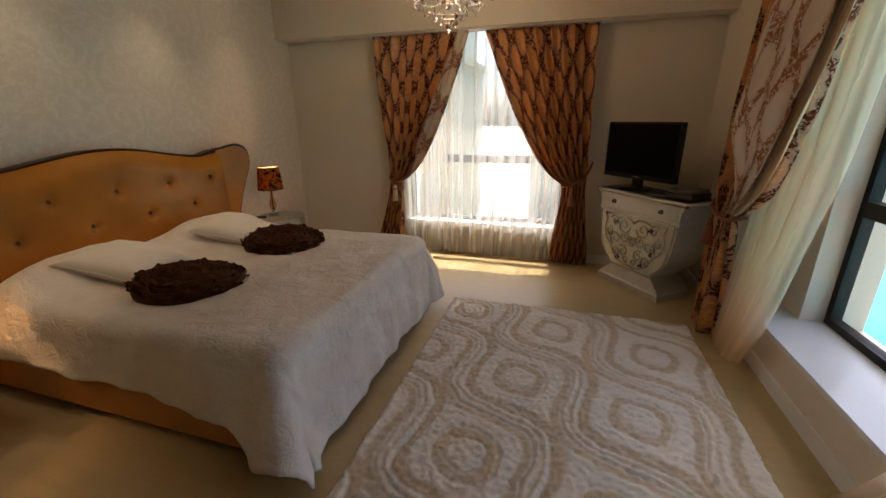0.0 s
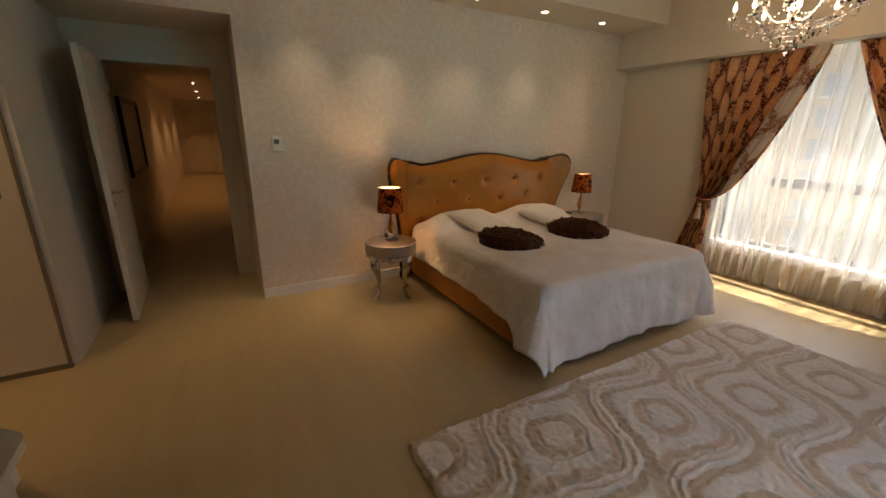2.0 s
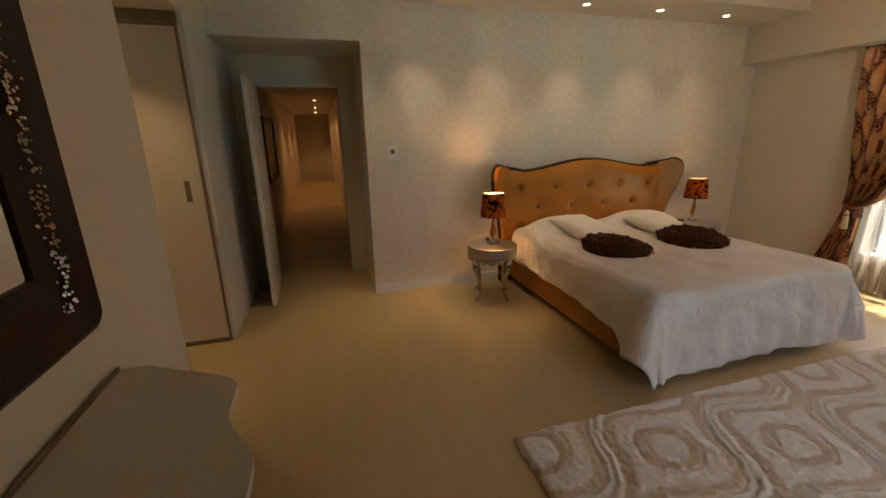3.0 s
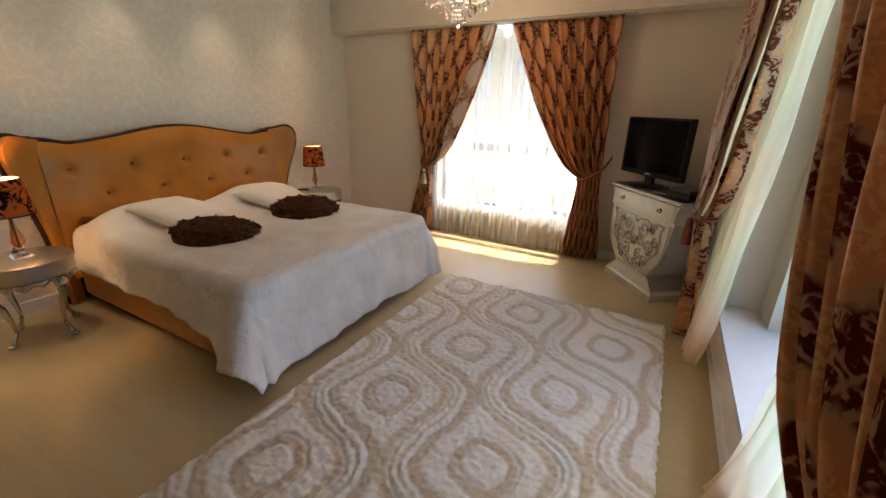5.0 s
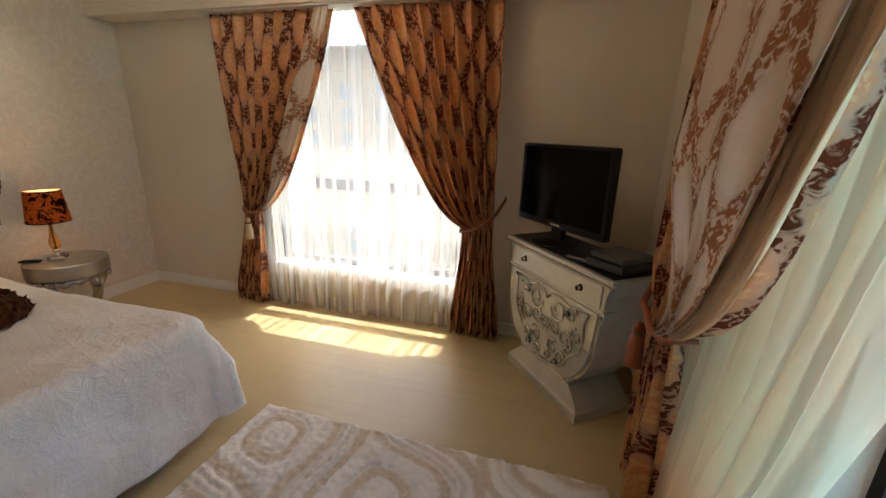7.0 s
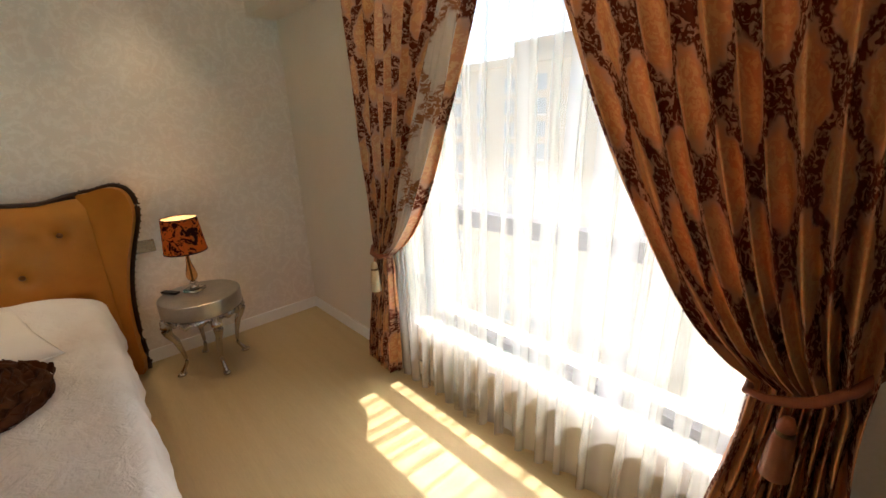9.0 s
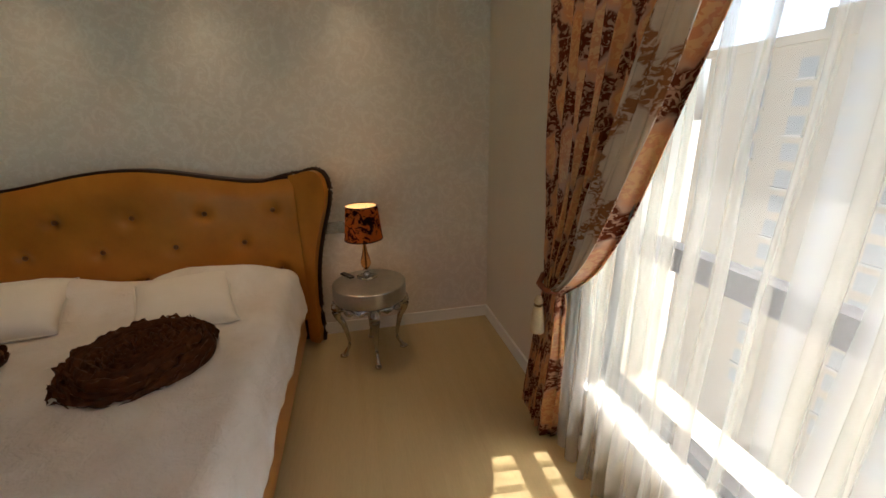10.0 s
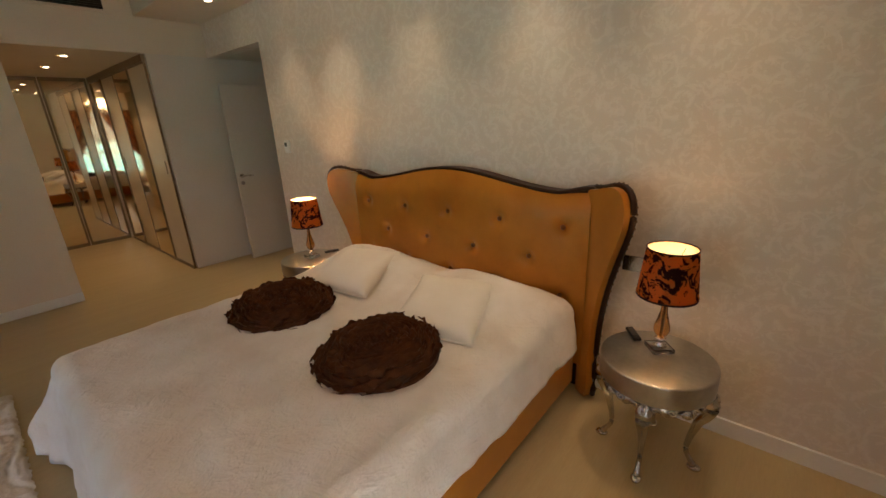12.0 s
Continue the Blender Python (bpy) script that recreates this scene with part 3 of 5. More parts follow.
wardrobe()
end_mirror = thing("mirrored_doors", "mirrored sliding doors closing the dressing passage", "mirror", pose(0.645, -3.80, 0))
for a, b in ((0.0, 0.50), (0.51, 1.01)):
    d = part("mirror_door", boxes((a + 0.025, b - 0.025, -0.012, 0.0, 0.05, ZL - 0.05)), M["mirror_bronze"], end_mirror)
    part("profile", boxes((a, a + 0.025, -0.014, 0.006, 0.0, ZL - 0.004), (b - 0.025, b, -0.014, 0.006, 0.0, ZL - 0.004), (a + 0.025, b - 0.025, -0.014, 0.006, 0.0, 0.05), (a + 0.025, b - 0.025, -0.014, 0.006, ZL - 0.05, ZL - 0.004)), M["bronze"], d)

# ---- ceiling fittings ----


def downlight(x, y, z):
    d = thing("downlight", "small recessed spotlight glowing in the ceiling", "downlight", pose(x, y, z), "recessed ceiling spots")
    part("ring", lathe([(0.030, -0.001), (0.044, -0.001), (0.046, -0.004), (0.040, -0.009), (0.030, -0.006)], 24), M["chrome"], d, "", True)
    part("lens", lathe([(0, -0.013), (0.012, -0.0125), (0.022, -0.010), (0.030, -0.004)], 24), M["bulb"], d, "", True)


for y in DOWN_Y:
    downlight(0.30, y, ZC)
for x, y in ((1.16, -1.69), (1.18, -2.67), (-6.0, -0.43), (-8.25, -0.43), (-10.8, -0.43)):
    downlight(x, y, ZL)
vent = thing("air_vent", "dark slatted air grille above the dressing passage", "vent", pose(1.38, YS, 2.79))
part("backing", boxes((-0.53, 0.53, 0.001, 0.003, -0.085, 0.085)), M["black_plastic"], vent)
part("frame", boxes((-0.56, 0.56, 0.001, 0.014, 0.085, 0.11), (-0.56, 0.56, 0.001, 0.014, -0.11, -0.085), (-0.56, -0.53, 0.001, 0.014, -0.085, 0.085), (0.53, 0.56, 0.001, 0.014, -0.085, 0.085)), M["plaster"], vent)
for i in range(9):
    part("slat", boxes((-0.53, 0.53, 0.004, 0.012, -0.08 + i * 0.0185, -0.072 + i * 0.0185)), M["vent"], vent)

# ---- wall fittings ----
th = thing("thermostat", "white wall thermostat with a small grey display", "thermostat", pose(0.001, 0.245, 1.39))
part("casing", boxes((0, 0.022, -0.045, 0.045, -0.06, 0.06, 0.006)), M["skirting"], th)
part("display", boxes((0.022, 0.0245, -0.028, 0.012, 0.0, 0.038)), basic("grey_lcd", (0.10, 0.11, 0.09), (0.12, 0.13, 0.11), 8, 0.2, 0, 0), th)
part("dial", lathe([(0, 0), (0.011, 0), (0.011, 0.006), (0, 0.006)], 16), M["skirting"], th).matrix_basis = pose(0.022, 0.026, -0.018, 0, 90, 0)
sk = thing("wall_socket", "brushed steel socket plate beside the bed", "socket", pose(0.001, 3.505, 0.82))
part("plate", boxes((0, 0.008, -0.075, 0.075, -0.042, 0.042, 0.003)), M["silver"], sk)
for s in (-0.035, 0.035):
    part("rocker", boxes((0.008, 0.011, s - 0.016, s + 0.016, -0.016, 0.016)), M["silver"], sk)

# ---- curtains ----


def cloth_strip(name, edges, folds, amp, depth0, z0, z1, m, material, parent, rows=46, cols=150, width=1.7, seed=0, curl=0.0, thick=0.0, over=0.3):
    """Hanging cloth in local xz; edges(h) gives (x_outer, x_inner, fold factor, forward shift) at height share h."""
    rnd = random.Random(seed)
    ph = [rnd.uniform(0, 6.28) for _ in range(4)]
    bm = bmesh.new()
    uvl = bm.loops.layers.uv.new("UVMap")
    vs, uvs = [], {}
    for i in range(rows + 1):
        h = i / rows
        z = z0 + (z1 - z0) * h
        xo, xi, k, fwd = edges(h)
        row = []
        for j in range(cols + 1):
            s = j / cols
            warp = s + 0.018 * math.sin(9 * s + ph[0]) + 0.010 * math.sin(23 * s + ph[1] + 1.5 * h)
            wave = math.sin(2 * math.pi * folds * warp + 0.5 * math.sin(3 * h + ph[2]))
            wave = wave * (0.75 + 0.25 * math.sin(5 * s + ph[3]))
            x = xo + (xi - xo) * s + 0.35 * (xi - xo) / folds * math.cos(2 * math.pi * folds * warp) * over
            y = depth0 - fwd - amp * k * wave - curl * s * s * (1 - h) * h * 4
            y += 0.006 * math.sin(17 * h + 31 * s)
            v = bm.verts.new((x, y, z))
            uvs[v] = (s * width, h * (z1 - z0))
            row.append(v)
        vs.append(row)
    for i in range(rows):
        for j in range(cols):
            f = bm.faces.new((vs[i][j], vs[i][j + 1], vs[i + 1][j + 1], vs[i + 1][j]))
            f.smooth = True
            for lp in f.loops:
                lp[uvl].uv = uvs[lp.vert]
    ob = part(name, bm, material, parent, "", True)
    if thick:
        so = ob.modifiers.new("thickness", "SOLIDIFY")
        so.thickness, so.offset = thick, 0
    return ob


def tied_edges(xo_top, xo_tie, xo_bot, xi_top, xi_tie, xi_bot, h_tie, power, fwd_tie, bulge=0.0):
    def fn(h):
        if h > h_tie:
            t = (h - h_tie) / (1 - h_tie)
            xi = xi_tie + (xi_top - xi_tie) * t ** power
            xo = xo_tie + (xo_top - xo_tie) * smoothstep(0, 0.9, t)
            k = 1.0 + 0.9 * (1 - t) ** 2
            fwd = fwd_tie * (1 - t) ** 1.5 + bulge * math.sin(math.pi * t) * 0.5
            k *= 0.55 + 0.45 * smoothstep(0, 0.10, t)
        else:
            t = h / h_tie
            e = smoothstep(0, 1, t)
            xi, xo = xi_bot + (xi_tie - xi_bot) * e, xo_bot + (xo_tie - xo_bot) * e
            k = 1.6 - 0.6 * e
            k *= 0.55 + 0.45 * smoothstep(0, 0.12, 1 - t)
            fwd = fwd_tie * (0.4 + 0.6 * e)
        return xo, xi, k, fwd
    return fn


def sheen_fold(parent, edge_fn, width, z_tie, z0, z1, m, seed, proud=0.052):
    """Fold along the inner edge whose pale colour stands in for the satin's sheen."""
    sign = 1 if edge_fn(1.0)[1] > edge_fn(1.0)[0] else -1

    def fold(g):
        h = (z_tie + (z1 - z_tie) * g - z0) / (z1 - z0)
        xo, xi, k, fwd = edge_fn(h)
        wide = width * smoothstep(0.0, 0.35, g) * (1 - 0.45 * smoothstep(0.55, 1.0, g)) + 0.03
        return xi - sign * wide, xi + sign * 0.012, 0.55, fwd + proud
    cloth_strip("sheen_fold", fold, 2, 0.016, 0.0, z_tie, z1, m, M["curtain_sheen"], parent, 48, 30, width * 1.25, seed, 0.0, 0.003)


def tassel(parent, x, y, z, cord="tie"):
    t = part("tassel", lathe([(0, 0), (0.012, -0.005), (0.022, -0.03), (0.016, -0.045), (0.024, -0.06), (0.034, -0.18), (0, -0.18)], 14), M[cord], parent, "pale gold cord tassel" if cord == "tassel" else "rust cord tassel", True)
    t.matrix_basis = pose(x, y, z)
    part("gold_band", lathe([(0.017, -0.04), (0.021, -0.043), (0.021, -0.052), (0.017, -0.055)], 14), M["nail"], t)


def curtain(name, label, m, edges, seed, width, tie_from, tie_to, hook, z1=2.30, depth0=0.0, amp=0.03, folds=11, cols=170, cord="tie"):
    c = thing(name, label, "curtain", m, "damask curtains")
    cloth_strip("drape", edges, folds, amp, depth0, 0.015, z1, m, M["curtain"], c, 60, cols, width, seed, 0.0, 0.004)
    a, b, k = Vector(tie_from), Vector(tie_to), Vector(hook)
    mid = (a + b) / 2 + Vector((0, -0.025, -0.02))
    loop = [k, k.lerp(b, 0.5) + Vector((0, -0.03, -0.02)), b, b.lerp(mid, 0.6) + Vector((0, -0.02, 0)), mid, a.lerp(mid, 0.5) + Vector((0, -0.015, 0)), a, a + Vector((0, 0.10, 0.02))]
    part("tieback", tube(loop, [0.009, 0.011, 0.013, 0.014, 0.014, 0.013, 0.012, 0.010], 8), M["tie"], c, "rust coloured rope tieback", True)
    tassel(c, mid.x, mid.y - 0.02, mid.z - 0.03, cord)
    part("hook", tube([k + Vector((0, 0.05, 0)), k, k + Vector((0, -0.01, 0.02))], 0.007), M["nail"], c)
    return c


# window wall: local x along the wall, -y to the room
WEST = tied_edges(1.10, 1.25, 1.07, 2.11, 1.40, 1.36, 0.36, 0.62, 0.03)
west = curtain("curtain", "orange and brown damask curtain tied beside the window", pose(0, 4.535, 0), WEST, 3, 1.55, (1.40, -0.06, 0.82), (1.25, -0.05, 0.84), (1.22, 0.09, 0.92), 2.275, cord="tassel")
sheen_fold(west, WEST, 0.12, 0.85, 0.015, 2.275, pose(0, 4.535, 0), 31, 0.065)
curtain("curtain", "orange and brown damask curtain tied next to the silver cabinet", pose(0, 4.535, 0),
        tied_edges(3.30, 3.32, 3.40, 2.28, 3.10, 3.02, 0.372, 0.62, 0.06), 7, 1.75, (3.10, -0.10, 0.83), (3.29, -0.09, 0.92), (3.37, 0.09, 1.04), 2.275)
# sea wall: local x runs along -y of the room
SEA = pose(4.195, 0, 0, 0, 0, -90)
M["lining"] = velvet("peach_lining", (0.66, 0.43, 0.24), (0.72, 0.50, 0.30), 6.0, 0.6, 0.1)
silk = curtain("curtain", "damask curtain with painted pale sheen beside the sea window", SEA,
        tied_edges(-3.50, -3.44, -3.50, -2.38, -3.14, -3.26, 0.342, 0.45, 0.06, 0.03), 11, 1.6, (-3.10, -0.11, 0.87), (-3.47, -0.08, 0.93), (-3.55, 0.11, 1.05), 2.62, 0.0, 0.040, 8)
edge_fn = tied_edges(-3.50, -3.44, -3.50, -2.38, -3.14, -3.26, 0.342, 0.45, 0.06, 0.03)


def lining_edges(g):
    h = (0.92 + 1.70 * g - 0.015) / 2.605
    xo, xi, k, fwd = edge_fn(h)
    wide = 0.05 * smoothstep(0.342, 0.43, h)
    return xi - 0.02, xi + 0.03 + wide, 0.3, fwd + 0.05


sheen_fold(silk, edge_fn, 0.62, 0.93, 0.015, 2.62, SEA, 37, 0.085)
cloth_strip("lining", lining_edges, 1, 0.03, 0.0, 0.92, 2.62, SEA, M["lining"], silk, 42, 16, 0.2, 3, 0.0, 0.003)
curtain("curtain", "dark damask curtain tied at the sea window beside the console", pose(4.185, 0, 0, 0, 0, -90),
        tied_edges(-0.30, -0.42, -0.34, -2.06, -0.78, -0.68, 0.352, 0.6, 0.05, 0.03), 17, 1.75, (-0.78, -0.10, 0.90), (-0.44, -0.08, 0.95), (-0.38, 0.12, 1.07), 2.62, 0.0, 0.036, 13)


def sheer(label, m, edges, folds, amp, z0, z1, seed, width, over=0.45, cloth="sheer_ivory"):
    c = thing("sheer_curtain", label, "sheer curtain", m, "sheer curtains")
    cloth_strip("voile", edges, folds, amp, 0.0, z0, z1, m, M[cloth], c, 40, 320, width, seed, over=over)
    return c


sheer("sheer ivory curtain hanging across the bright window", pose(0, 4.598, 0), lambda h: (1.22 + 0.05 * (1 - h), 3.22 - 0.03 * (1 - h), 0.75 + 0.6 * (1 - h), 0.04 * (1 - h)), 19, 0.026, 0.012, 2.285, 5, 3.6, 1.2, "sheer")
sheer("sheer ivory curtain drawn aside at the sea window", pose(4.28, 0, 0, 0, 0, -90), lambda h: (-3.34, -2.90 + 0.55 * (1 - math.exp(-2.8 * h)), 0.8 + 0.5 * (1 - h), 0.07 * (1 - h)), 9, 0.034, 0.012, 2.62, 8, 2.2)
sheer("sheer ivory curtain bunched beside the sea window", pose(4.285, 0, 0, 0, 0, -90), lambda h: (-0.50, -1.93 + 0.55 * (1 - math.exp(-3 * h)), 0.8 + 0.5 * (1 - h), 0.05 * (1 - h)), 11, 0.020, 0.012, 2.62, 9, 2.2)
rail = thing("curtain_rail", "white curtain rail below the beam", "curtain rail", pose(0, 4.50, 2.278))
part("track", boxes((1.08, 3.40, -0.05, 0.10, -0.006, 0.006, 0.002)), M["white"], rail)
rail = thing("curtain_rail", "white curtain rail above the sea window", "curtain rail", pose(4.22, 0, 2.63))
part("track", boxes((-0.05, 0.085, 0.45, 3.60, -0.006, 0.006, 0.002)), M["white"], rail)

# ---- rug ----


def rug():
    x0, x1, y0, y1 = 2.30, 4.065, 0.41, 3.36
    e1, e2 = Vector((-0.497, 0.868)), Vector((0.872, 0.490))
    c0, S, T = Vector((2.785, 1.735)), 0.917, 0.914
    nu, nv = 180, 290
    bm = bmesh.new()
    lay = bm.verts.layers.float.new("yarn")
    rows = []
    for i in range(nu + 1):
        row = []
        for j in range(nv + 1):
            x, y = x0 + (x1 - x0) * i / nu, y0 + (y1 - y0) * j / nv
            wx = x + 0.016 * noise.noise((x * 9, y * 9, 1.0))
            wy = y + 0.016 * noise.noise((x * 9, y * 9, 7.0))
            d = Vector((wx, wy)) - c0
            p, q = d.dot(e2), d.dot(e1)
            t = abs((p / T + 0.5) % 1.0 - 0.5) * T
            w = T / 4 * (1 + 0.60 * math.cos(2 * math.pi * q / S))
            inside = t < w
            c = t if inside else T / 2 - t
            a = ((q / S + (0.5 if inside else 0.0)) % 1.0 - 0.5) * S
            off = abs(t - w) / math.hypot(1, T / 4 * 0.60 * 2 * math.pi / S * math.sin(2 * math.pi * q / S))
            med = ((c / 0.155) ** 1.6 + (abs(a) / 0.175) ** 1.6) ** (1 / 1.6)
            far_off = smoothstep(0.95, 1.15, med)
            tan = max(smoothstep(0.042, 0.055, off) * (1 - smoothstep(0.085, 0.105, off)) * far_off,
                      0.45 * (1 - smoothstep(0.006, 0.014, off)) * far_off,
                      smoothstep(0.60, 0.70, med) * (1 - smoothstep(0.90, 1.02, med)))
            groove = max((1 - smoothstep(0.0, 0.012, abs(off - 0.040))) * far_off, 0.5 * (1 - smoothstep(0.0, 0.010, off)) * far_off,
                         0.8 * (1 - smoothstep(0.0, 0.08, abs(med - 1.02))), 0.7 * (1 - smoothstep(0.0, 0.07, abs(med - 0.62))))
            e = min(x - x0, x1 - x, y - y0, y1 - y)
            z = 0.036 - 0.017 * groove - 0.006 * tan + 0.009 * noise.noise((x * 42, y * 42, 0.3)) + 0.004 * noise.noise((x * 110, y * 110, 2.3))
            z *= smoothstep(-0.012, 0.02, e)
            jx = 0.007 * noise.noise((x * 35, y * 35, 4.0)) if e > 0.001 else 0.016 * noise.noise((x * 30, y * 30, 4.0))
            jy = 0.007 * noise.noise((x * 35, y * 35, 9.0)) if e > 0.001 else 0.016 * noise.noise((x * 30, y * 30, 9.0))
            v = bm.verts.new((x + jx, y + jy, max(z, 0.002)))
            v[lay] = tan
            row.append(v)
        rows.append(row)
    for i in range(nu):
        for j in range(nv):
            bm.faces.new((rows[i][j], rows[i + 1][j], rows[i + 1][j + 1], rows[i][j + 1]))
    ob = mesh_ob("rug", bm, M["rug"], True)
    return tagged(ob, "cream and tan shaggy rug with carved ogee waves", "rug")


rug()

# ---- bed ----


def headboard_top(y):
    """Height of the panel's upper edge at distance y from its middle."""
    a = abs(y)
    return 0.975 * (1.205 + 0.10 * (0.5 + 0.5 * math.cos(math.pi * min(a / 0.78, 1.0))) + 0.035 * smoothstep(0.74, 0.93, a))


def bed():
    cy, hw = 2.345, 0.945
    b = thing("bed", "wing-back bed upholstered in buttoned gold velvet", "bed", pose(0, cy, 0))
    # padded panel with dents at the buttons
    buttons = [(i * 0.40, 1.0) for i in range(-2, 3)] + [(i * 0.40 + 0.2, 0.80) for i in range(-2, 2)] + [(i * 0.40, 0.60) for i in range(-2, 3)]

    def front(u, v):
        y = -hw + 2 * hw * u
        z = 0.2 + (headboard_top(y) - 0.2) * v
        dent = sum(0.03 * math.exp(-((y - by) ** 2 + (z - bz) ** 2) / (2 * 0.028 ** 2)) for by, bz in buttons)
        roll = 0.034 * smoothstep(0, 0.13, 1.0 - v) ** 0.5 if v < 1 else 0
        return (0.105 + roll + 0.02 * math.sin(math.pi * u) - dent + 0.003 * noise.noise((y * 6, z * 6, 0)), y, z)
    bm = grid(110, 64, front)
    part("headboard", bm, M["gold_velvet"], b, "buttoned gold velvet headboard", True)
    n = 60
    ys = [-hw + 2 * hw * i / n for i in range(n + 1)]
    bm = bmesh.new()
    ring = []
    for y in ys:
        z = headboard_top(y)
        ring.append([bm.verts.new(p) for p in ((0.02, y, 0.02), (0.02, y, z + 0.012), (0.112, y, z + 0.012), (0.112, y, z - 0.004), (0.09, y, 0.02))])
    for a, c in zip(ring, ring[1:]):
        for k in range(5):
            bm.faces.new((a[k], c[k], c[(k + 1) % 5], a[(k + 1) % 5]))
    bm.faces.new(ring[0])
    bm.faces.new(ring[-1])
    part("back_frame", bm, M["brown_trim"], b, "dark brown back and edge of the headboard")
    part("piping", tube([(0.108, y, headboard_top(y) + 0.006) for y in ys], 0.011, 8), M["brown_trim"], b, "dark brown piping", True)
    for by, bz in buttons:
        p = part("button", lathe([(0, 0.010), (0.010, 0.008), (0.015, 0.002), (0.014, -0.004), (0, -0.006)], 14), M["button"], b, "", True)
        p.matrix_basis = pose(0.134, by, bz, 0, 90, 0)
    # wings: outline of forward reach against height
    prof = [(0.0, 0.02), (0.10, 0.02), (0.105, 0.30), (0.12, 0.52), (0.155, 0.70), (0.205, 0.86), (0.25, 0.98), (0.275, 1.06), (0.282, 1.13), (0.270, 1.19), (0.24, 1.228), (0.19, 1.243), (0.13, 1.235), (0.07, 1.218), (0.0, 1.21)]
    fine = []
    for k in range(len(prof) - 1):
        p0, p1, p2, p3 = prof[max(k - 1, 0)], prof[k], prof[k + 1], prof[min(k + 2, len(prof) - 1)]
        for q in range(4):
            t = q / 4
            fine.append(tuple(0.5 * (2 * p1[i] + (p2[i] - p0[i]) * t + (2 * p0[i] - 5 * p1[i] + 4 * p2[i] - p3[i]) * t * t + (3 * p1[i] - p0[i] - 3 * p2[i] + p3[i]) * t ** 3) for i in (0, 1)))
    fine.append(prof[-1])
    for s in (-1, 1):
        ang = 56
        m = pose(0.105, s * 0.905, 0, 0, 0, s * ang)
        wing = bmesh.new()
        a = [wing.verts.new((x, 0, z)) for x, z in fine]
        c = [wing.verts.new((x, s * 0.05, z)) for x, z in fine]
        wing.faces.new(a)
        wing.faces.new(c[::-1])
        for i in range(len(fine)):
            j = (i + 1) % len(fine)
            wing.faces.new((a[i], c[i], c[j], a[j]))
        bmesh.ops.bevel(wing, geom=[e for e in wing.edges if e.calc_length() > 0 and all(abs(v.co.y) < 1e-6 for v in e.verts)], offset=0.012, segments=3, affect="EDGES")
        w = part("wing", wing, M["gold_velvet"], b, "gold velvet side wing")
        w.matrix_basis = m
        edge = [(x + 0.004, s * 0.05, z + 0.004) for x, z in fine[4:]]
        t = part("wing_trim", tube(edge, 0.016, 8), M["brown_trim"], w, "dark brown edge of the wing", True)
        back = extrude_outline([(x, z) for x, z in fine], s * 0.012)
        p = part("wing_back", back, M["brown_trim"], w, "dark brown outer face of the wing")
        p.matrix_basis = pose(0, s * 0.05, 0)
        nails = bmesh.new()
        acc, last = 0.0, Vector(edge[0])
        for e in edge[1:]:
            e = Vector(e)
            acc += (e - last).length
            last = e
            if acc > 0.026:
                acc = 0.0
                bmesh.ops.create_icosphere(nails, subdivisions=1, radius=0.007, matrix=Matrix.Translation(e + Vector((0.014 if e.z < 1.2 else 0.0, s * 0.006, 0.0 if e.z < 1.2 else 0.013))))
        tagged(part("nailheads", nails, M["nail"], w, "row of small brass nailheads", True), kind="stuff")
    # upholstered base
    part("side_rail", boxes((0.12, 2.07, -0.90, -0.84, 0.06, 0.36, 0.012)), M["gold_velvet"], b)
    part("side_rail", boxes((0.12, 2.07, 0.84, 0.90, 0.06, 0.36, 0.012)), M["gold_velvet"], b)
    part("foot_rail", boxes((2.01, 2.07, -0.84, 0.84, 0.06, 0.36, 0.012)), M["gold_velvet"], b)
    for x in (0.3, 1.98):
        for y in (-0.8, 0.8):
            part("foot", boxes((x - 0.03, x + 0.03, y - 0.03, y + 0.03, 0.0, 0.065, 0.004)), M["brown_trim"], b)
    mt = thing("mattress", "thick mattress hidden under the plush cover", "mattress", pose(0, cy, 0))
    part("body", boxes((0.14, 2.03, -0.83, 0.83, 0.30, 0.525, 0.05)), M["pillow"], mt)
    # cover: flat cloth falling over three sides
    L, W, r = 2.10, 0.895, 0.07
    dl, dr, df = 0.27, 0.24, 0.50

    def cover(u, v):
        cu = 0.17 + (L - 0.17 + df + 0.02 * math.sin(9 * v)) * u
        drop = dl + 0.09 * smoothstep(1.85, 2.12, cu)
        cv = -(W + drop) + (2 * W + drop + dr) * v
        ox, oy = max(0.0, cu - (L - r)), max(0.0, abs(cv) - (W - r))
        d = (ox ** 5 + oy ** 5) ** 0.2
        bx, by = min(cu, L - r), max(-(W - r), min(W - r, cv))
        top = 0.577 + 0.010 * noise.noise((cu * 2.4, cv * 2.4, 0)) + 0.008 * noise.noise((cu * 6.5, cv * 6.5, 3)) + 0.003 * noise.noise((cu * 19, cv * 19, 5))
        for py, pa in ((-0.47, 0.13), (0.50, 0.125)):
            top += pa * math.exp(-((cu - 0.40) / 0.19) ** 2 - ((cv - py) / 0.40) ** 4)
        top += 0.03 * math.exp(-((cu - 0.45) / 0.25) ** 2) * math.exp(-(cv / 0.75) ** 4)
        if d < 1e-6:
            return (bx, by, top)
        hyp = math.hypot(ox, oy)
        nx, ny = ox / hyp, (oy / hyp) * (1 if cv > 0 else -1)
        q = r * math.pi / 2
